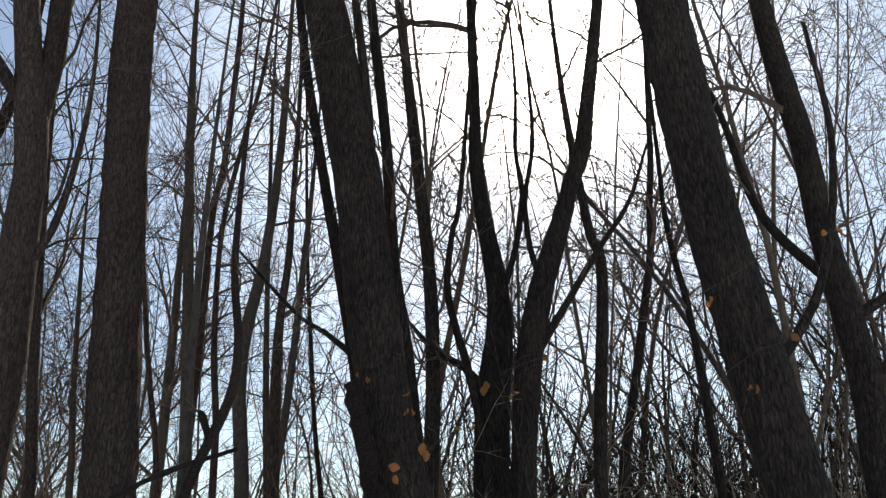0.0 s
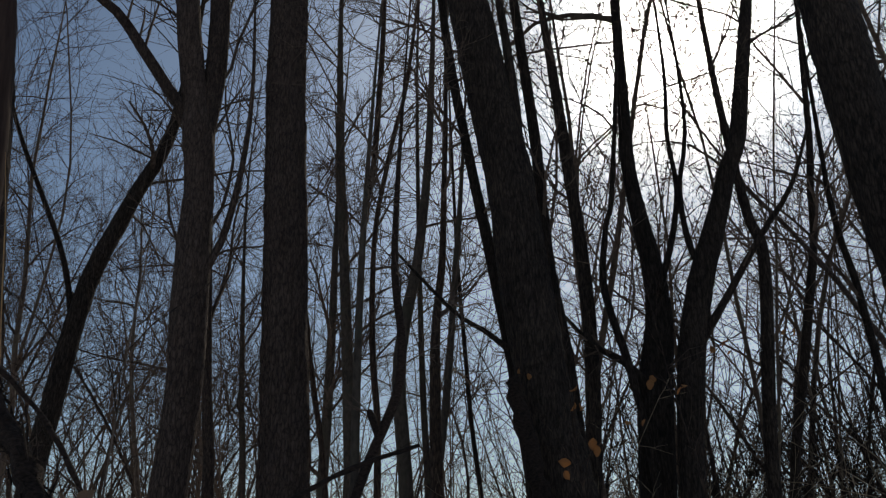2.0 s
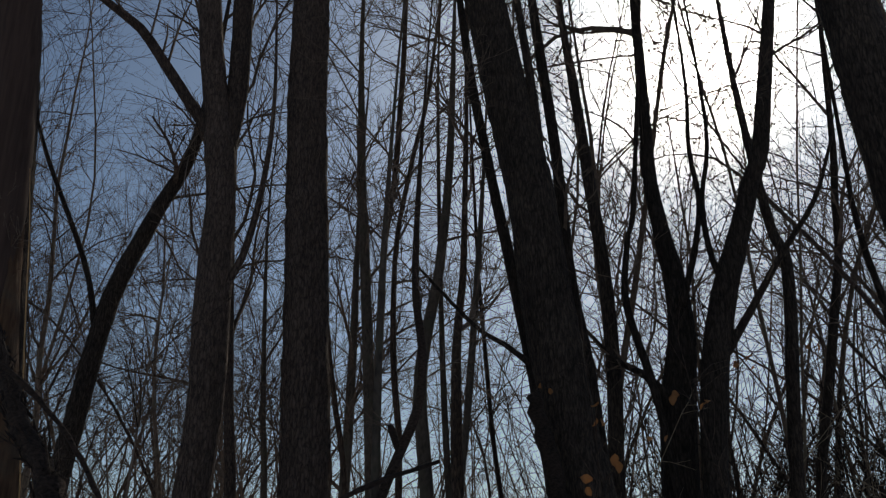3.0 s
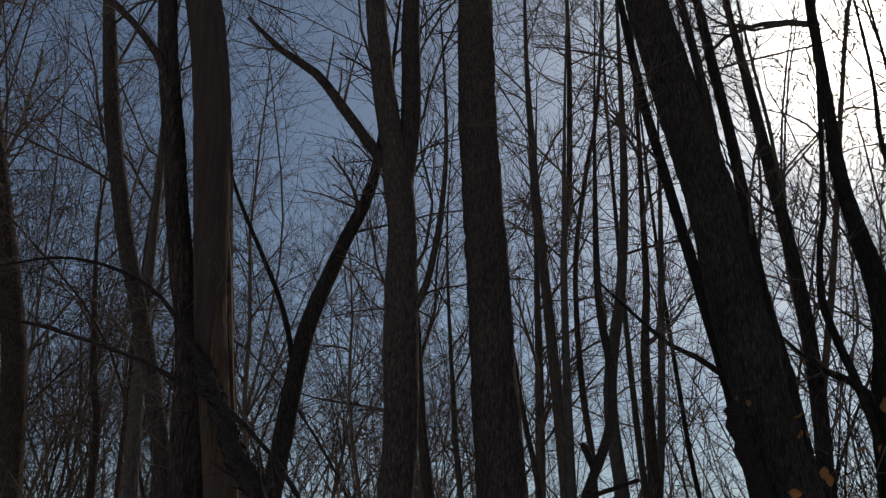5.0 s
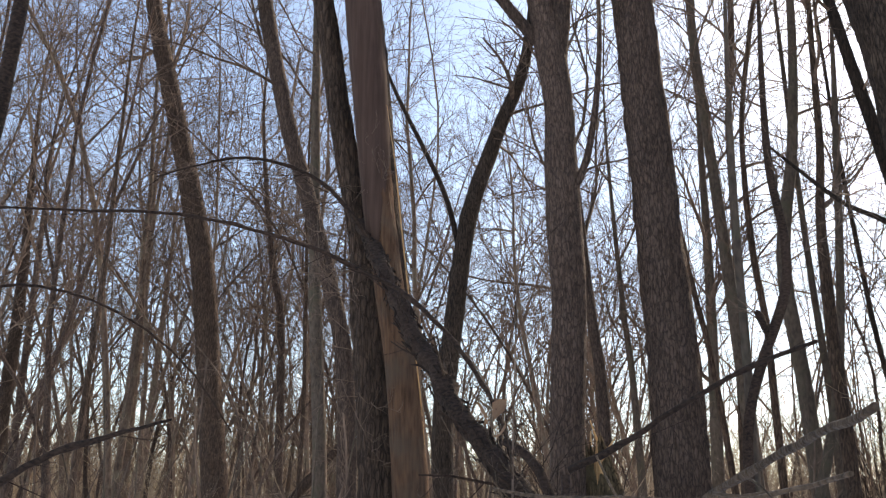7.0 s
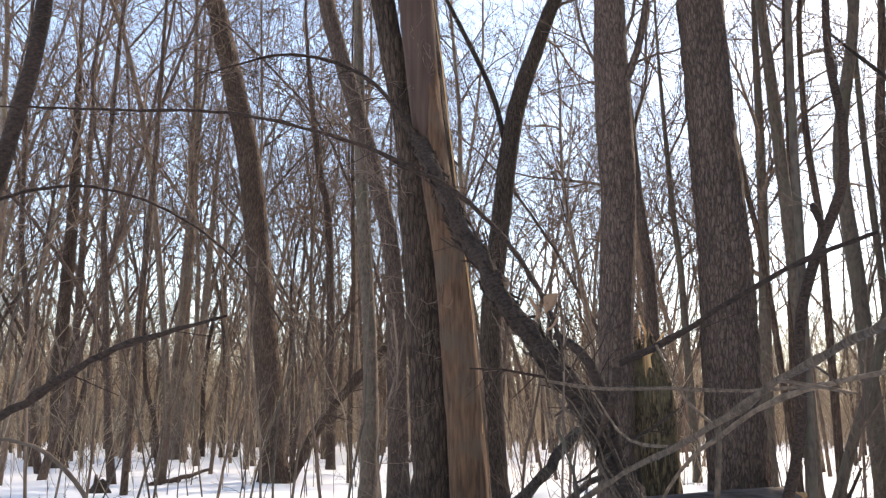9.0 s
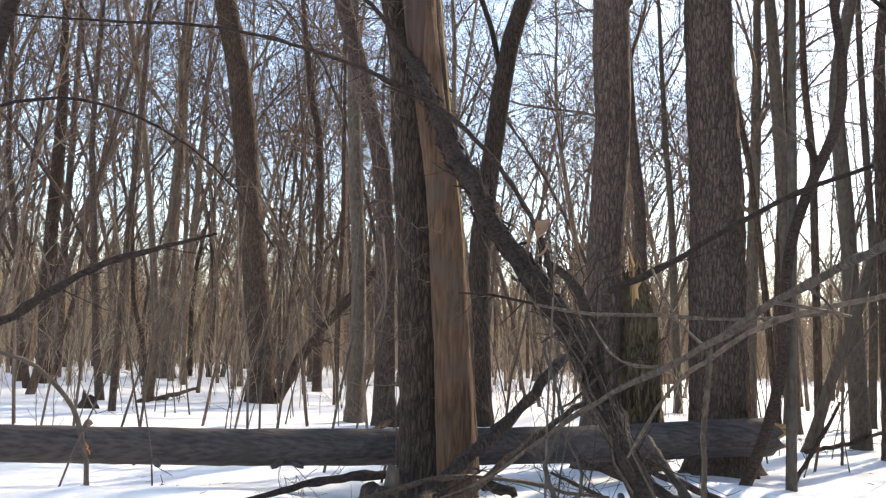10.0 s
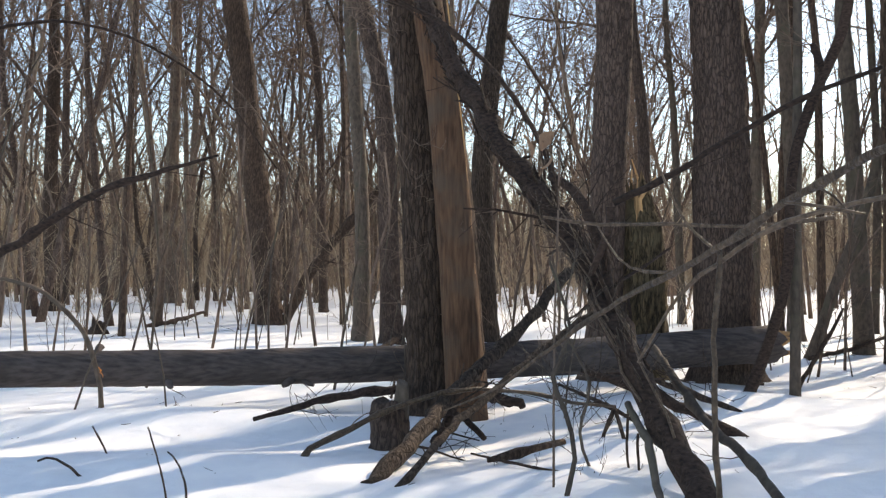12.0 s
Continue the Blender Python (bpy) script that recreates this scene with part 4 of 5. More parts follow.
# foreground branch
branch([(0.76, 2.64, -0.1, 0.0111), (0.755, 2.64, 0.5, 0.0100), (0.76, 2.64, 0.9, 0.0090), (0.75, 2.65, 1.28, 0.0081), (0.76, 2.62, 1.6, 0.0073)], "thin bush stem carrying long pale branches", TWIG_PALE, 56, "bush", "bush", 0, sub=[
    [(0.86, 1.5, 1.82, 0.0094), (0.87, 1.87, 1.79, 0.0094), (0.86, 2.05, 1.76, 0.0100), (0.81, 2.27, 1.70, 0.0106), (0.71, 2.47, 1.60, 0.0106), (0.63, 2.64, 1.53, 0.0094), (0.53, 2.83, 1.46, 0.0084), (0.38, 3.01, 1.33, 0.0073), (0.18, 3.2, 1.15, 0.0051), (0.0, 3.35, 1.05, 0.0022)],
    [(1.13, 2.2, 1.75, 0.0066), (1.10, 2.36, 1.73, 0.0066), (0.91, 2.54, 1.67, 0.0073), (0.77, 2.69, 1.56, 0.0073), (0.69, 2.82, 1.46, 0.0061), (0.60, 2.94, 1.26, 0.0045)],
    [(0.79, 2.2, 1.70, 0.0045), (0.85, 2.14, 1.69, 0.0042), (0.93, 2.1, 1.67, 0.0028)],
    [(0.75, 2.58, 1.59, 0.0039), (0.67, 2.62, 1.67, 0.0037), (0.60, 2.63, 1.82, 0.0033)],
    [(0.65, 2.7, 1.54, 0.0045), (0.59, 2.81, 1.54, 0.0042), (0.53, 2.89, 1.58, 0.0037), (0.48, 2.96, 1.68, 0.0022)],
    [(0.9, 2.3, 1.75, 0.0028), (0.94, 2.28, 1.72, 0.0028), (0.97, 2.26, 1.67, 0.0017)]], step=0.06)
# sticks under the leaning wood
branch([(1.38, 8.29, 0.06, 0.017), (1.43, 8.28, 0.21, 0.017), (1.5, 8.37, 0.32, 0.02)], "dark forked stick standing in the snow", BARK_DARK, 532, twig_count=2, twig_length=0.15, step=0.06, knots_on=False)
branch([(1.55, 8.16, 0.06, 0.017), (1.53, 8.26, 0.2, 0.017), (1.5, 8.37, 0.32, 0.02)], "dark stick leaning on another", BARK_DARK, 557, twig_count=2, twig_length=0.15, step=0.06, knots_on=False)
branch([(-0.09, 8.35, 0.01, 0.055), (0, 8.4, 0.08, 0.055), (0.04, 8.5, 0.19, 0.051), (0.08, 8.7, 0.28, 0.047)], "short dark bent stub in the snow", BARK_BLACK, 572, twig_count=2, twig_length=0.15, step=0.06, knots_on=False)
branch([(0.37, 8.44, 0.04, 0.025), (0.26, 8.6, 0.14, 0.028), (0.13, 8.8, 0.21, 0.031)], "short dark stick below the propped limb", BARK_BLACK, 526, twig_count=2, twig_length=0.15, step=0.06, knots_on=False)
branch([(0.76, 8.97, 0.25, 0.032), (0.67, 9.03, 0.28, 0.048), (0.46, 9.19, 0.31, 0.055)], "dark broken limb half sunk in snow", BARK_BLACK, 553, twig_count=2, twig_length=0.15, step=0.06, knots_on=False)
branch([(1.34, 6.87, 0.06, 0.008), (1.34, 6.97, 0.22, 0.01), (1.37, 7.07, 0.5, 0.011)], "thin twig hanging to the snow", BARK_DARK, 577, twig_count=2, twig_length=0.15, step=0.06, knots_on=False)
branch([(1.39, 6.76, 0.01, 0.008), (1.4, 6.86, 0.16, 0.01), (1.42, 6.96, 0.35, 0.01)], "thin twig standing in the snow", BARK_DARK, 503, twig_count=2, twig_length=0.15, step=0.06, knots_on=False)
branch([(1.35, 5.85, 0.05, 0.024), (1.35, 6.05, 0.18, 0.027), (1.35, 6.26, 0.38, 0.028), (1.29, 6.68, 0.6, 0.024)], "grey stem beside the leaning tree", BARK_GREY, 519, twig_count=2, twig_length=0.15, step=0.06, knots_on=False)
# thin hook-shaped stems in the snow
for i, kn in enumerate([[(-2.7, 7.75, -0.05, 0.009), (-2.76, 7.75, 0.1, 0.008), (-2.85, 7.75, 0.27, 0.006)], [(-1.73, 6.0, -0.05, 0.007), (-1.78, 6.05, 0.22, 0.006), (-1.92, 6.2, 0.52, 0.005)],
                        [(-1.58, 5.8, -0.05, 0.008), (-1.57, 5.82, 0.2, 0.007), (-1.63, 5.85, 0.36, 0.006), (-1.7, 5.88, 0.42, 0.005)], [(-2.5, 6.8, -0.04, 0.011), (-2.65, 6.85, 0.1, 0.01), (-2.83, 6.9, 0.18, 0.009), (-2.95, 6.95, 0.15, 0.008)]]):
    branch(kn, "thin bent stem poking out of the snow", BARK_DARK, 60 + i, "stem", "twig", 0, step=0.04)

# fine saplings in the open snow
branch([(-4.49, 18.46, -0.08, 0.033), (-4.28, 18.51, 1.18, 0.028), (-4.03, 18.57, 2.39, 0.028), (-3.93, 18.59, 3.61, 0.022), (-3.87, 18.6, 4.84, 0.017)], "fine crooked sapling with many side twigs", TWIG, 300, "sapling", "sapling", 16, 0.9, sides=5, floor_r=0.0038, step=0.4, knots_on=False, lift=0.06)
branch([(-2.51, 18.84, -0.08, 0.034), (-2.68, 18.81, 1.28, 0.034), (-2.84, 18.79, 2.4, 0.028), (-3.17, 18.73, 3.63, 0.022), (-3.66, 18.65, 4.62, 0.017), (-4.25, 18.52, 5.27, 0.011)], "fine crooked sapling with many side twigs", TWIG, 301, "sapling", "sapling", 16, 0.9, sides=5, floor_r=0.0038, step=0.4, knots_on=False, lift=0.06)
branch([(-3.26, 16.69, -0.08, 0.025), (-3.34, 16.67, 1.51, 0.025), (-3.56, 16.63, 3, 0.02), (-3.61, 16.61, 4.09, 0.015)], "fine crooked sapling with many side twigs", TWIG, 302, "sapling", "sapling", 16, 0.9, sides=5, floor_r=0.0038, step=0.4, knots_on=False, lift=0.06)
branch([(-2.94, 17.76, -0.08, 0.026), (-2.77, 17.79, 1.51, 0.026), (-2.51, 17.83, 2.57, 0.021), (-1.97, 17.89, 3.43, 0.016)], "fine crooked sapling with many side twigs", TWIG, 303, "sapling", "sapling", 16, 0.9, sides=5, floor_r=0.0038, step=0.4, knots_on=False, lift=0.06)
branch([(-5.04, 15.19, -0.08, 0.023), (-4.74, 15.28, 1.15, 0.018), (-4.43, 15.38, 2.06, 0.018), (-4.18, 15.45, 3.17, 0.014)], "fine crooked sapling with many side twigs", TWIG, 304, "sapling", "sapling", 16, 0.9, sides=5, floor_r=0.0038, step=0.4, knots_on=False, lift=0.06)
branch([(-8.04, 18.32, -0.08, 0.038), (-8.09, 18.29, 1.18, 0.033), (-8.15, 18.27, 2.38, 0.022), (-8.02, 18.32, 3.47, 0.016)], "fine crooked sapling with many side twigs", TWIG, 305, "sapling", "sapling", 16, 0.9, sides=5, floor_r=0.0038, step=0.4, knots_on=False, lift=0.06)
branch([(-6.34, 16.85, -0.08, 0.025), (-6.29, 16.87, 1.31, 0.025), (-6.29, 16.87, 2.31, 0.02), (-6.42, 16.82, 4.32, 0.015), (-6.38, 16.83, 5.53, 0.01)], "fine crooked sapling with many side twigs", TWIG, 306, "sapling", "sapling", 16, 0.9, sides=5, floor_r=0.0038, step=0.4, knots_on=False, lift=0.06)
branch([(6.22, 14.74, -0.08, 0.026), (6.24, 14.73, 1.17, 0.022), (6.31, 14.7, 2.04, 0.017), (6.42, 14.65, 3.09, 0.013)], "fine crooked sapling with many side twigs", TWIG, 307, "sapling", "sapling", 16, 0.9, sides=5, floor_r=0.0038, step=0.4, knots_on=False, lift=0.06)
branch([(5.48, 13.96, -0.08, 0.021), (5.66, 13.89, 1.02, 0.021), (5.87, 13.8, 1.52, 0.016), (6.29, 13.62, 2.17, 0.012)], "fine crooked sapling with many side twigs", TWIG, 308, "sapling", "sapling", 16, 0.9, sides=5, floor_r=0.0038, step=0.4, knots_on=False, lift=0.06)
branch([(0.92, 13.47, -0.08, 0.02), (1.04, 13.46, 1.2, 0.02), (1.25, 13.44, 2.16, 0.016), (1.17, 13.45, 3.12, 0.012)], "fine crooked sapling with many side twigs", TWIG, 309, "sapling", "sapling", 16, 0.9, sides=5, floor_r=0.0038, step=0.4, knots_on=False, lift=0.06)
branch([(1.77, 14.9, -0.08, 0.022), (1.82, 14.89, 1.16, 0.022), (1.65, 14.91, 2.05, 0.018), (1.78, 14.89, 3.11, 0.013)], "fine crooked sapling with many side twigs", TWIG, 310, "sapling", "sapling", 16, 0.9, sides=5, floor_r=0.0038, step=0.4, knots_on=False, lift=0.06)
branch([(-0.95, 13.97, -0.08, 0.021), (-1.07, 13.96, 1.35, 0.021), (-0.79, 13.98, 2.35, 0.017), (-0.87, 13.97, 3.27, 0.012)], "fine crooked sapling with many side twigs", TWIG, 311, "sapling", "sapling", 16, 0.9, sides=5, floor_r=0.0038, step=0.4, knots_on=False, lift=0.06)
branch([(-6.48, 15.72, -0.08, 0.023), (-6.33, 15.78, 1.33, 0.019), (-6.41, 15.75, 2.45, 0.019), (-6.74, 15.61, 3.37, 0.014)], "fine crooked sapling with many side twigs", TWIG, 312, "sapling", "sapling", 16, 0.9, sides=5, floor_r=0.0038, step=0.4, knots_on=False, lift=0.06)

# wood lying farther off
branch([(-4.55, 26.7, -0.1, 0.15), (-3.7, 26.7, 1.5, 0.14), (-2.6, 26.8, 2.85, 0.13), (-1.6, 26.9, 4.1, 0.1), (-0.6, 27, 5.3, 0.05)], "grey dead trunk leaning among the trees", BARK_DARK, 81, "leaning_tree", "tree", 8, 1.0, sides=10, floor_r=0.009, step=0.4)
for i, (kn, what) in enumerate([
        ([(-8.0, 25.6, 0.0, 0.05), (-7.4, 26.5, 0.12, 0.06), (-6.9, 27.5, 0.3, 0.04)], "dark fallen branch lying on open snow"),
        ([(-1.3, 17.0, 0.0, 0.04), (-0.9, 18.5, 0.2, 0.05), (-0.5, 20.2, 0.35, 0.03)], "twiggy fallen branch behind the log"),
        ([(6.3, 16.4, 0.02, 0.035), (7.2, 16.9, 0.12, 0.04), (8.2, 17.6, 0.3, 0.025)], "thin fallen branch on sunlit snow"),
        ([(4.7, 12.6, 0.0, 0.03), (5.2, 13.0, 0.5, 0.028), (5.6, 13.3, 1.0, 0.015)], "thin slanting branch beyond the log's end"),
        ([(3.1, 9.9, 0.05, 0.03), (2.7, 10.4, 0.2, 0.035), (2.3, 11.0, 0.3, 0.03)], "dark branch lying below the log"),
        ([(1.9, 9.2, 0.05, 0.02), (1.5, 9.5, 0.25, 0.02), (1.2, 9.9, 0.35, 0.015)], "dark twiggy branch lying below the log")]):
    branch(kn, what, BARK_DARK, 82 + i, twig_count=9, twig_length=0.6, floor_r=0.006)
fx, fy = -8.3, 22.9
lump = thing("stump", fx, fy, gz(fx, fy) - 0.05, "low dark two-pointed stump in open snow", "stump")
part("trunk", bole([(0, 0, 0, 0.2), (0, 0, 0.2, 0.17), (0.02, 0, 0.32, 0.1)], 35, 0.12, 14, 0.06, 0.2, 0.1, 5).mesh("trunk", BARK_DARK), lump)
part("splinter", bole([(-0.08, 0, 0.1, 0.08), (-0.1, 0, 0.35, 0.06), (-0.11, 0, 0.5, 0.03)], 36, 0.1, 8, 0.06, 0, 0.03, 4).mesh("splinter", BARK_DARK), lump)

# stump
sx, sy = -0.47, 8.33
stump = thing("stump", sx, sy, gz(sx, sy) - 0.06, "short split grey stump standing in snow", "stump")
part("trunk", bole([(0, 0, 0, 0.17), (0, 0, 0.2, 0.155), (-0.02, 0, 0.38, 0.15), (-0.02, 0, 0.46, 0.13)], 33, 0.10, 20, 0.06, 0.1, 0.05, 7).mesh("trunk", BARK), stump)
part("splinter", bole([(0.09, 0.02, 0.05, 0.075), (0.1, 0.02, 0.35, 0.07), (0.11, 0.02, 0.55, 0.06), (0.11, 0.02, 0.62, 0.045)], 34, 0.12, 12, 0.06, 0, 0.05, 5).mesh("splinter", BARK_GREY), stump, "taller grey split piece")


# bits of bark and twig on the snow
rng = np.random.default_rng(44)
t = Tubes()
for _ in range(90):
    y = rng.uniform(5.6, 17)
    x = rng.uniform(-0.5, 0.5) * y
    z = gz(x, y) + 0.004
    a, ln, r = rng.uniform(0, 6.28), rng.uniform(0.015, 0.1), rng.uniform(0.0015, 0.004)
    p = np.array((x, y, z))
    q = p + (math.cos(a) * ln, math.sin(a) * ln, rng.uniform(0, 0.02))
    t.add(np.array([p, (p + q) / 2 + rng.normal(0, 0.008, 3), q]), [r, r, r * 0.6], 4)
me = t.mesh("litter", BARK_DARK, False)
tagged(new("litter", me), "dark bits of bark and twig scattered on snow", "litter", kind="stuff")


# ---- dry leaves ----
def leaf_mesh(seed, size):
    rng = np.random.default_rng(seed)
    bm = bmesh.new()
    rows = []
    for i, (u, w) in enumerate(((0, 0.02), (0.2, 0.28), (0.45, 0.40), (0.7, 0.30), (0.88, 0.14), (1.0, 0.01))):
        rows.append([bm.verts.new((s * w * size * rng.uniform(0.8, 1.15), 0.12 * size * abs(s) + 0.2 * size * math.sin(u * 2.6) + rng.normal(0, 0.02) * size, -u * size)) for s in (-1, -0.5, 0, 0.5, 1)])
    for a, b in zip(rows, rows[1:]):
        for j in range(4):
            bm.faces.new((a[j], a[j + 1], b[j + 1], b[j]))
    me = bpy.data.meshes.new("leaf")
    bm.to_mesh(me)
    bm.free()
    me.materials.append(LEAF)
    me.polygons.foreach_set("use_smooth", [True] * len(me.polygons))
    return me


LEAF_PALE, n, l, b = material("curled_brown_leaf", 0.8)
spot, tone = n.new("ShaderNodeTexNoise"), n.new("ShaderNodeValToRGB")
spot.inputs["Scale"].default_value = 30
tone.color_ramp.elements[0].color, tone.color_ramp.elements[1].color = (0.16, 0.085, 0.055, 1), (0.30, 0.19, 0.12, 1)
l.new(spot.outputs[0], tone.inputs[0])
l.new(tone.outputs[0], b.inputs["Base Color"])
LEAVES = [leaf_mesh(i, s) for i, s in enumerate((0.09, 0.12, 0.07, 0.10))]


def leafy_sapling(x, y, spots, seed, label, pale=False):
    """A thin young tree that keeps a few dry leaves."""
    rng = np.random.default_rng(seed)
    base = np.array((x, y, gz(x, y) - 0.05))
    root = thing("sapling", *base, label, "sapling", "saplings with dry leaves")
    line = arc(rng, (0, 0, 0), (0, 0, 1), 5.2, 9, 0.05, 0.05)
    t, w = Tubes(), Tubes()
    t.add(line, np.linspace(0.009 if pale else 0.022, 0.004, 10), 6)
    part("stem", t.mesh("stem", TWIG if pale else BARK_DARK), root)
    twigs(w, rng, line, 0.016, 12, 0.9, 2, 0.04, 0.3, 0.0035, 3)
    for s in spots:
        p = np.array(s) - base
        q, _ = along(line, min(max((p[2] - 0.35) / 5.2, 0.1), 0.95))
        w.add(np.array([q, (q + p) / 2 + (0, 0, 0.08), p]), [0.007, 0.005, 0.003], 3)
    part("twigwork", w.mesh("twigwork", BARK_DARK, False), root, "fine bare twigs", "stuff")
    for s in spots:
        for _ in range(int(rng.integers(1, 3))):
            shape = LEAVES[rng.integers(4)]
            if pale:
                shape = shape.copy()
                shape.materials[0] = LEAF_PALE
            leaf = part("leaf", shape, root, "curled brown leaf" if pale else "dry orange leaf")
            leaf.location = np.array(s) - base + rng.normal(0, 0.035, 3)
            leaf.rotation_euler = (rng.normal(0, 0.5), rng.normal(0, 0.5), rng.uniform(0, 6))
            leaf.scale = (1.3, 1.3, 1.3) if pale else (1, 1, 1)
    return root


for off in ((-0.02, -0.1, 0.62), (0.0, -0.11, 0.57)):
    leaf = part("leaf", LEAVES[2], arch, "dry reddish leaf")
    leaf.location, leaf.rotation_euler = off, (0.4, 0.2, off[2] * 9)
leafy_sapling(5.2, 7.5, [(5.17, 7.7, 3.65), (5.09, 7.52, 3.81), (5.1, 7.29, 3.21), (4.9, 7.6, 3.0), (5.5, 7.2, 3.4)], 71, "thin sapling with a few dry orange leaves")
leafy_sapling(7.1, 7.9, [(7.22, 8.03, 4.56), (7.35, 7.9, 4.45), (7.8, 7.4, 4.6), (6.9, 8.2, 4.1), (6.6, 8.3, 4.2)], 72, "thin sapling with scattered dry orange leaves")
leafy_sapling(6.15, 10.3, [(6.2, 10.45, 4.8), (6.25, 10.4, 4.7)], 73, "thin sapling with dry leaves near a broken stub")
leafy_sapling(0.75, 6.5, [(0.71, 6.26, 2.3), (0.6, 6.27, 2.45), (0.66, 6.3, 2.4)], 74, "thin sapling holding two brown curled leaves", True)
leafy_sapling(8.6, 6.0, [(8.9, 5.9, 4.4), (8.4, 6.1, 3.9), (8.2, 6.4, 4.9), (9.3, 5.5, 5.6)], 75, "thin sapling with dry leaves in the glare")
# broken stub beside the leaning tree
branch([(6.75, 10.45, 0, 0.16), (6.62, 10.6, 2.2, 0.135), (6.48, 10.7, 3.4, 0.118), (6.34, 10.78, 4.3, 0.105), (6.24, 10.83, 4.68, 0.09)], "dark broken pole leaning beside a thick tree", BARK_BLACK, 66, "broken_pole", "snag", 0, sides=12, knots_on=False)


# ---- the wood ----
def wood_tree(seed, height, r0, first, limbs, reach, levels, floor_r, per, mat, forks=0, sub=4, lean=0.08):
    """A slender tree of the wood, at the origin."""
    rng = np.random.default_rng(seed)
    root = new("tree")
    trunk, top = Tubes(), Tubes()
    line = arc(rng, (0, 0, -0.3), (rng.normal(0, lean), rng.normal(0, lean), 1), height, 14, 0.075, 0.03)
    rad = r0 * (1 - 0.96 * np.linspace(0, 1, 15) ** 0.9)
    rad[0] *= 1.25
    trunk.add(line, rad, 9, 0.05, rng)
    for _ in range(forks):
        f = rng.uniform(0.12, 0.45)
        p, d = along(line, f)
        stem = arc(rng, p, offshoot(rng, d, rng.uniform(0.25, 0.5)), height * (1 - f) * 0.9, 10, 0.06, 0.07)
        trunk.add(stem, r0 * 0.65 * (1 - f) * (1 - 0.85 * np.linspace(0, 1, 11)), 6)
        crown(top, rng, stem, r0 * 0.6 * (1 - f), 0.15, max(4, limbs // 2), reach * 0.8, levels, floor_r, per, 0.75, sub)
    crown(top, rng, line, r0, first, limbs, reach, levels, floor_r, per, 0.75, sub)
    part("trunk", trunk.mesh("trunk", mat), root)
    part("crown", top.mesh("crown", TWIG, False), root, "bare ascending twigs", "stuff")
    return root


near_kinds = [wood_tree(10 + i, h, r * 0.76, first, limbs, reach, 2, 0.0078, 5, mat, fk, 2) for i, (h, r, first, limbs, reach, fk, mat) in enumerate([
    (24, 0.12, 0.16, 26, 3.8, 1, BARK_WOOD), (27, 0.15, 0.2, 30, 4.2, 0, BARK_WOOD), (24, 0.09, 0.16, 26, 3.6, 1, BARK_WOOD),
    (25, 0.14, 0.2, 24, 4.0, 2, BARK), (22, 0.075, 0.14, 26, 3.2, 0, BARK_WOOD), (28, 0.17, 0.24, 28, 4.4, 1, BARK_WOOD), (23, 0.085, 0.16, 24, 3.4, 1, BARK_WOOD), (24, 0.11, 0.18, 24, 3.8, 1, BARK)])]
far_kinds = [wood_tree(40 + i, h, r * 0.85, first, limbs, reach, 2, 0.0095, 4, mat, fk, 2) for i, (h, r, first, limbs, reach, fk, mat) in enumerate([
    (23, 0.12, 0.12, 20, 4.0, 1, BARK_WOOD), (26, 0.15, 0.18, 22, 4.4, 0, BARK_WOOD), (20, 0.09, 0.12, 18, 3.6, 1, BARK_WOOD), (24, 0.13, 0.18, 18, 4.0, 1, BARK)])]
used = set()


def plant(kind, x, y, turn, scale, label):
    m = Matrix.Translation((x, y, gz(x, y))) @ Matrix.Rotation(turn, 4, "Z")
    if kind in used:
        ob = copy_thing(kind, m)
    else:
        used.add(kind)
        ob = kind
        ob.matrix_basis = m
    ob.scale = (scale, scale, scale)
    return tagged(ob, label, "tree", "trees of the wood")


rng = np.random.default_rng(5)
fixed = [(8, 22.6), (7.7, 19.5), (7.3, 15.4), (7, 20.8), (12.2, 22.9), (14.5, 14), (13.2, 10.8), (-7.2, 21.6), (-17, 42.7), (-11.9, 38.2), (-4.3, 33.7), (-2.8, 26.8), (-1.7, 28.9), (4.2, 19.5), (6.8, 27.2), (8.4, 25.7), (-4.9, 26.5), (-1, 19), (0.95, 20), (-1.8, 20.9), (-12.2, 43), (-14.2, 34.8), (6.6, 17), (7.6, 20.5), (10.2, 22.5), (8.6, 12.4), (13.9, 8.3), (7.6, 10.8), (9.9, 6.4)]
spots = []
while len(spots) < 265:
    side = rng.uniform(0, 1) < 0.66
    a = radians(rng.uniform(-31, 14)) if side else radians(rng.uniform(14, 70))
    d = 40 + 26 * rng.uniform(0, 1) ** 0.8 if side else 16 + 38 * rng.uniform(0, 1) ** 0.8
    if side and rng.uniform(0, 1) < 0.2:
        d = rng.uniform(27, 40)
    if 12 < math.degrees(a) < 31 and d < 34:
        continue
    if -3 < math.degrees(a) < 45 and d < 50 and rng.uniform(0, 1) < 0.38:
        continue
    x, y = d * math.sin(a), d * math.cos(a)
    if all((x - p) ** 2 + (y - q) ** 2 > 1.4 for p, q in spots + fixed):
        spots.append((x, y))
for x, y in spots:
    d = math.hypot(x, y)
    kinds = near_kinds if d < 46 else far_kinds
    i = int(rng.integers(len(kinds)))
    plant(kinds[i], x, y, rng.uniform(0, 6.28), rng.uniform(0.85, 1.15), "bare slender forest tree standing in snow")
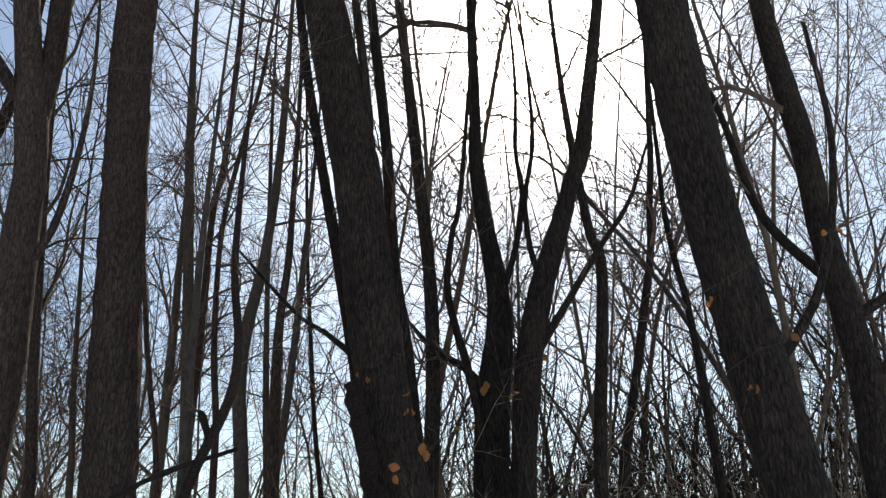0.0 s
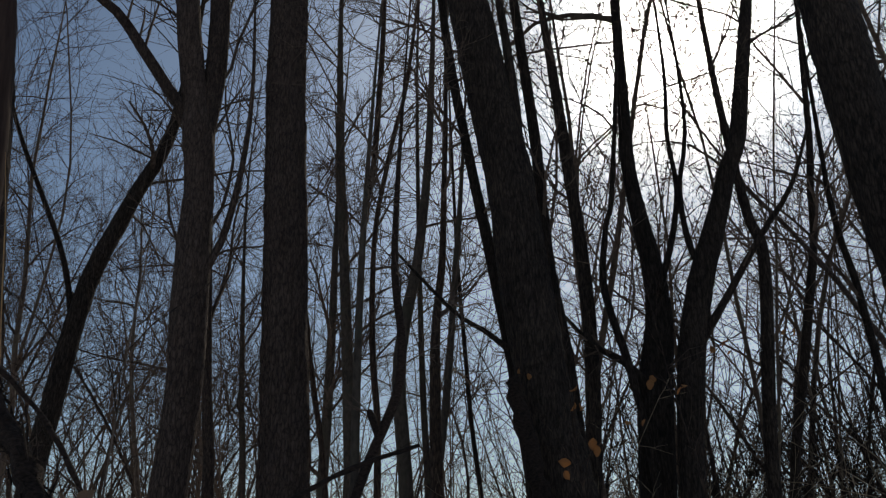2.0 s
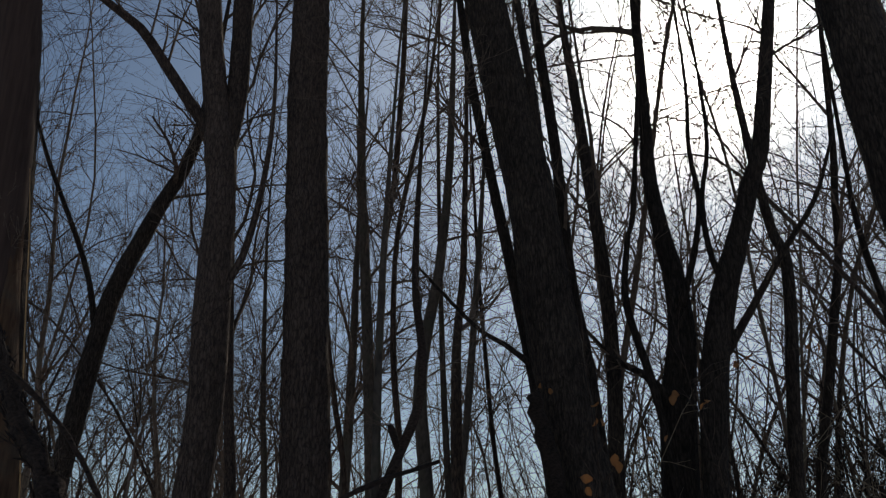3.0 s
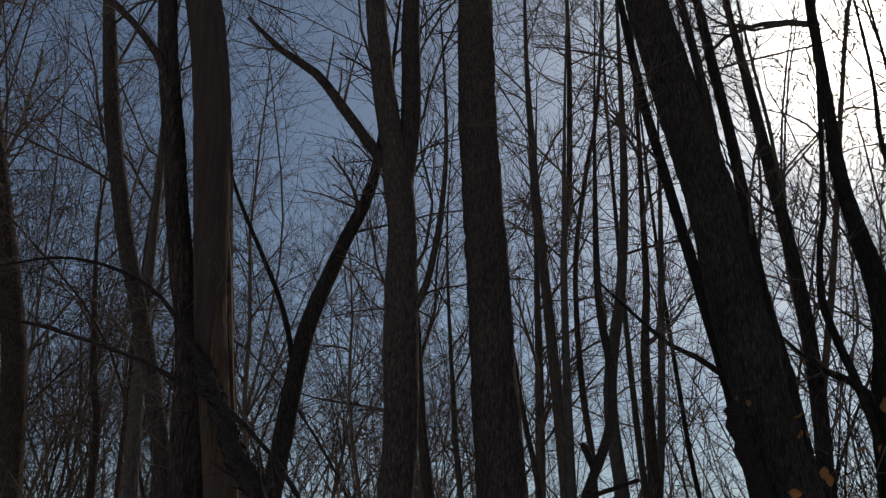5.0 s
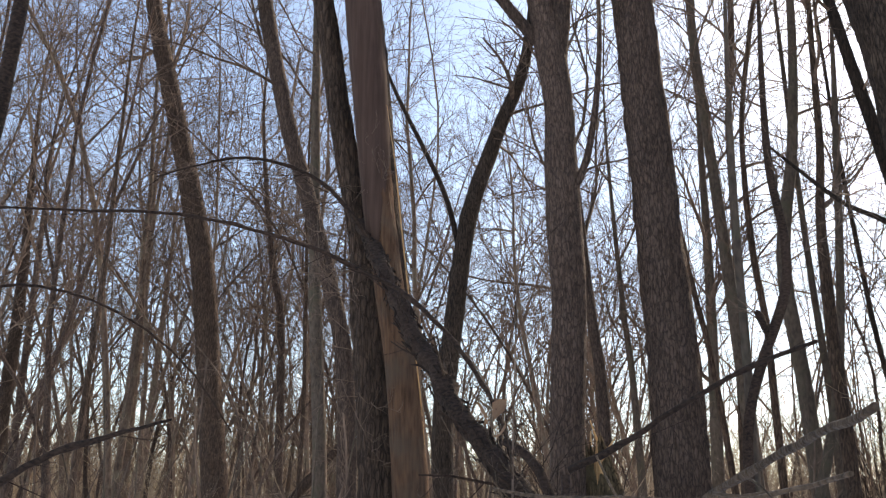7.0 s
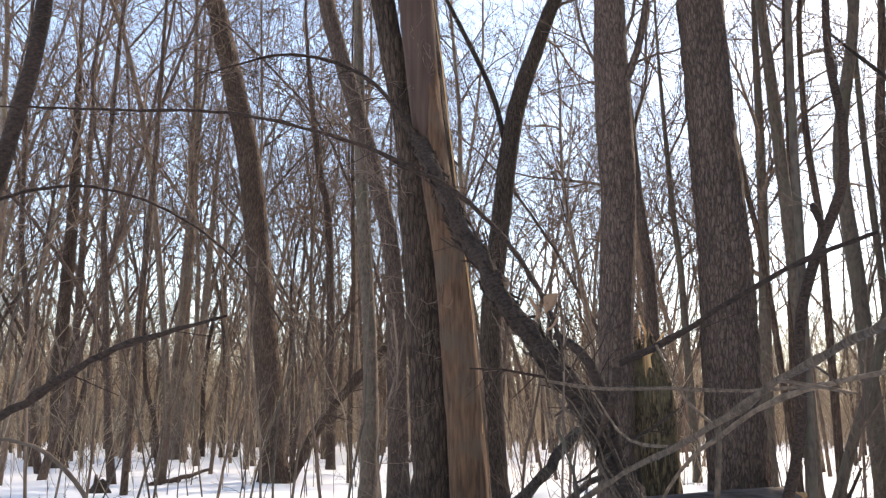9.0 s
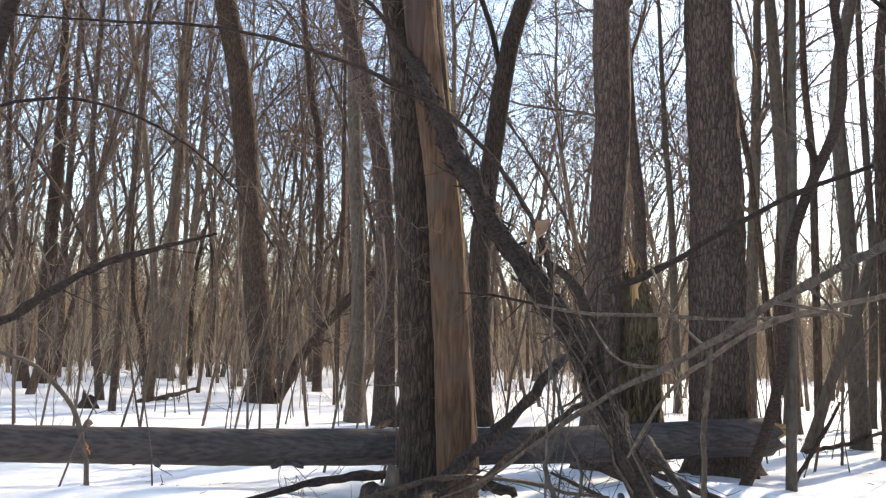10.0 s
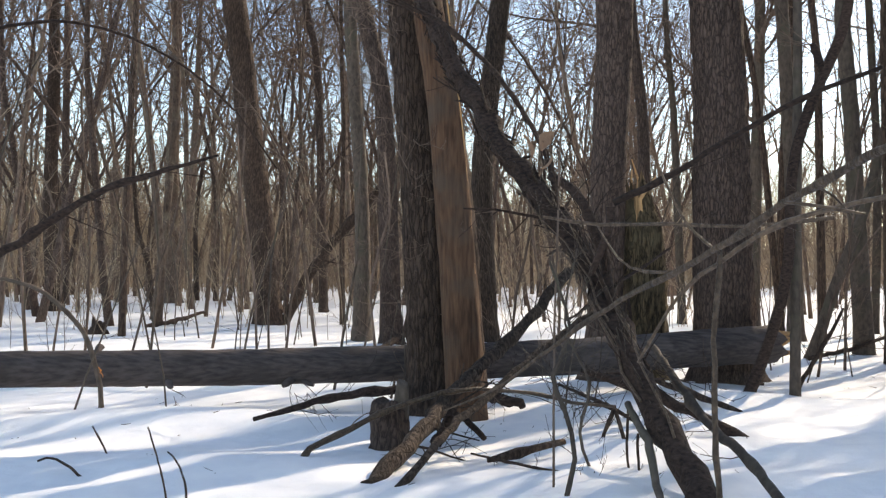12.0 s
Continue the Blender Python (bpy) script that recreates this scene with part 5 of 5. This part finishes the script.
# slender trees whose twigs cross between the large trunks
rng = np.random.default_rng(15)
for k in range(16):
    a, d = radians(3 + 25 * (k + rng.uniform(0, 1)) / 16), rng.uniform(27, 41)
    x, y = d * math.sin(a), d * math.cos(a)
    plant(near_kinds[(2, 4, 6)[k % 3]], x, y, rng.uniform(0, 6.28), rng.uniform(0.75, 0.95), "thin twiggy forest tree standing in snow")
rng = np.random.default_rng(6)


def gather(name, sources, places, mat_slots, label):
    """Many copies of a few shapes joined into one mesh."""
    V, F, base = [], [], 0
    for kind, x, y, turn, s in places:
        v, f = sources[kind]
        c, sn = math.cos(turn) * s, math.sin(turn) * s
        V.append(np.stack([v[:, 0] * c - v[:, 1] * sn + x, v[:, 0] * sn + v[:, 1] * c + y, v[:, 2] * s + gz(x, y)], 1))
        F.append(f + base)
        base += len(v)
    me = bpy.data.meshes.new(name)
    me.from_pydata(np.concatenate(V).tolist(), [], np.concatenate(F).tolist())
    me.materials.append(mat_slots)
    return tagged(new(name, me), label, "vegetation", kind="stuff")


def quads(t):
    return np.array(t.v), np.array([f for f in t.f if len(f) == 4])


# far trees, past counting
far_shapes = []
for i in range(5):
    r = np.random.default_rng(90 + i)
    t = Tubes()
    line = arc(r, (0, 0, -0.3), (r.normal(0, 0.06), r.normal(0, 0.06), 1), 20 + 2 * (i % 5), 8, 0.05, 0.02)
    t.add(line, np.linspace(0.12, 0.03, 9), 4)
    for k in range(26):
        f = r.uniform(0.1, 0.95)
        p, d = along(line, f)
        limb = arc(r, p, offshoot(r, d, r.uniform(0.4, 0.9)), 3.4 * (1.1 - 0.6 * f), 3, 0.15, 0.08)
        t.add(limb, np.linspace(0.035, 0.012, 4), 3)
        for _ in range(3):
            p2, d2 = along(limb, r.uniform(0.2, 0.95))
            t.add(arc(r, p2, offshoot(r, d2, r.uniform(0.4, 0.9)), 1.5, 1, 0.1, 0.05), [0.016, 0.01], 3)
    far_shapes.append(quads(t))
rng = np.random.default_rng(8)
places = []
for _ in range(210):
    a, d = radians(rng.uniform(-38, 76)), 56 + 75 * rng.uniform(0, 1)
    places.append((int(rng.integers(5)), d * math.sin(a), d * math.cos(a), rng.uniform(0, 6.28), rng.uniform(0.75, 1.1)))
for _ in range(60):
    a, d = radians(rng.uniform(76, 322)), 14 + 70 * rng.uniform(0, 1)
    places.append((int(rng.integers(5)), d * math.sin(a), d * math.cos(a), rng.uniform(0, 6.28), rng.uniform(0.75, 1.1)))
gather("far_wood", far_shapes, places, BARK_WOOD, "distant bare grey-brown wood closing the view")

# young thicket between the trees
thicket_shapes = []
for i in range(8):
    r = np.random.default_rng(150 + i)
    t = Tubes()
    line = arc(r, (0, 0, -0.2), (r.normal(0, 0.12), r.normal(0, 0.12), 1), r.uniform(7, 12), 4, 0.09, 0.03)
    t.add(line, np.linspace(0.035, 0.01, 5), 3)
    for _ in range(15):
        f = r.uniform(0.1, 0.95)
        p, d = along(line, f)
        t.add(arc(r, p, offshoot(r, d, r.uniform(0.4, 1.1)), r.uniform(0.8, 2.2), 2, 0.2, 0.06), [0.014, 0.011, 0.008], 3)
    thicket_shapes.append(quads(t))
places = []
for k in range(1700):
    a, d, s = radians(rng.uniform(-36, 74)), 66 + 32 * rng.uniform(0, 1), rng.uniform(0.9, 1.5)
    if k > 1200:
        a, d = radians(rng.uniform(-34, -4)), 60 + 34 * rng.uniform(0, 1)
    if k > 1680:
        a, d, s = radians(rng.uniform(-34, 12)), 44 + 22 * rng.uniform(0, 1), rng.uniform(0.8, 1.3)
    places.append((int(rng.integers(8)), d * math.sin(a), d * math.cos(a), rng.uniform(0, 6.28), s))
gather("thicket", thicket_shapes, places, TAN, "young leafless thicket standing between the trees")
# same shapes against the sun: their backlit shade is in the darker bark
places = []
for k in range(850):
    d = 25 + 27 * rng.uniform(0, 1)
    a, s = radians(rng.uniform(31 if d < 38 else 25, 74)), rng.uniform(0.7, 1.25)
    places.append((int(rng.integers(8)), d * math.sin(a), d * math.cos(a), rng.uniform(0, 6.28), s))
gather("thicket", thicket_shapes, places, BARK_SHADED, "dense leafless thicket below the sun, coloured dark as backlit")

# undergrowth
brush_shapes = []
for i in range(9):
    r = np.random.default_rng(120 + i)
    t = Tubes()
    for _ in range(6):
        stem = arc(r, (r.normal(0, 0.3), r.normal(0, 0.3), -0.1), (r.normal(0, 0.25), r.normal(0, 0.25), 1), r.uniform(1.8, 4.6), 3, 0.13, 0.03)
        t.add(stem, np.linspace(0.012, 0.005, 4), 3)
        for _ in range(6):
            p, d = along(stem, r.uniform(0.2, 0.95))
            t.add(arc(r, p, offshoot(r, d, r.uniform(0.4, 1.0)), r.uniform(0.4, 1.1), 1, 0.15, 0.05), [0.007, 0.004], 3)
    brush_shapes.append(quads(t))
places = []
for k in range(720):
    a, d, s = radians(rng.uniform(-36, 74)), 64 + 38 * rng.uniform(0, 1), rng.uniform(1.1, 2.6)
    if k < 90:
        d, s = 24 + 28 * rng.uniform(0, 1), rng.uniform(0.5, 1.0)
    places.append((int(rng.integers(9)), d * math.sin(a), d * math.cos(a), rng.uniform(0, 6.28), s))
gather("undergrowth", brush_shapes, places, BRUSH, "tan leafless brush filling the wood")


# tall twiggy saplings, and the brush that closes the horizon
tall_shapes, screen_shapes = [], []
for i in range(6):
    r = np.random.default_rng(170 + i)
    t = Tubes()
    line = arc(r, (0, 0, -0.1), (r.normal(0, 0.14), r.normal(0, 0.14), 1), r.uniform(3.5, 7.5), 6, 0.16, 0.03)
    t.add(line, np.linspace(0.013, 0.005, 7), 3)
    twigs(t, r, line, 0.01, 11, 1.1, 2, 0.04, 0.15, 0.005, 3)
    tall_shapes.append(quads(t))
    t = Tubes()
    for _ in range(8):
        stem = arc(r, (r.normal(0, 0.8), r.normal(0, 0.8), -0.1), (r.normal(0, 0.25), r.normal(0, 0.25), 1), r.uniform(2.0, 5.5), 2, 0.12, 0.03)
        t.add(stem, [0.022, 0.016, 0.009], 3)
        for _ in range(3):
            p, d = along(stem, r.uniform(0.2, 0.95))
            t.add(arc(r, p, offshoot(r, d, r.uniform(0.4, 1.0)), r.uniform(0.5, 1.6), 1, 0.15, 0.05), [0.013, 0.008], 3)
    screen_shapes.append(quads(t))
places = []
for k in range(270):
    a, d = radians(rng.uniform(-34, 12)), 22 + 30 * rng.uniform(0, 1)
    if k > 120:
        a, d = radians(rng.uniform(12, 72)), 21 + 22 * rng.uniform(0, 1)
    if k > 190:
        a, d = radians(rng.uniform(30, 72)), 15 + 10 * rng.uniform(0, 1)
    places.append((int(rng.integers(6)), d * math.sin(a), d * math.cos(a), rng.uniform(0, 6.28), rng.uniform(0.7, 1.15)))
gather("tall_brush", tall_shapes, places, TAN, "tall thin tan saplings with fine twigs")
places = []
for k in range(950):
    a, d = radians(rng.uniform(-38, 76)), 80 + 50 * rng.uniform(0, 1)
    places.append((int(rng.integers(6)), d * math.sin(a), d * math.cos(a), rng.uniform(0, 6.28), rng.uniform(1.4, 2.9)))
gather("far_brush", screen_shapes, places, BRUSH, "distant brown brush closing the horizon")


# saplings in the open snow
def whip(seed, height):
    r = np.random.default_rng(seed)
    root = new("sapling")
    t, w = Tubes(), Tubes()
    line = arc(r, (0, 0, -0.08), (r.normal(0, 0.16), r.normal(0, 0.1), 1), height, 6, 0.07, 0.03)
    t.add(line, np.linspace(0.004 + 0.003 * height, 0.003, 7), 5)
    twigs(w, r, line, 0.008, 6, height * 0.22, 2, 0.05, 0.25, 0.003, 3)
    part("stem", t.mesh("stem", BARK_GREY), root)
    part("twigwork", w.mesh("twigwork", TWIG, False), root, "fine bare twigs", "stuff")
    return root


whips = [whip(200 + i, h) for i, h in enumerate((1.2, 1.8, 2.6, 3.4, 4.4, 5.5, 2.2))]
rng = np.random.default_rng(21)
for i in range(85):
    d, a = 9.5 + 17 * rng.uniform(0, 1), radians(rng.uniform(-27, 30))
    x, y = d * math.sin(a), d * math.cos(a)
    if abs(y - 11.18 - 0.28 * x) < 0.5:
        y += 1.2
    kind = whips[i % 7]
    m = Matrix.Translation((x, y, gz(x, y))) @ Matrix.Rotation(rng.uniform(0, 6.28), 4, "Z")
    if i >= 7:
        kind = copy_thing(kind, m)
    kind.matrix_basis = m
    tagged(kind, "thin leafless sapling rising from the snow", "sapling", "saplings")
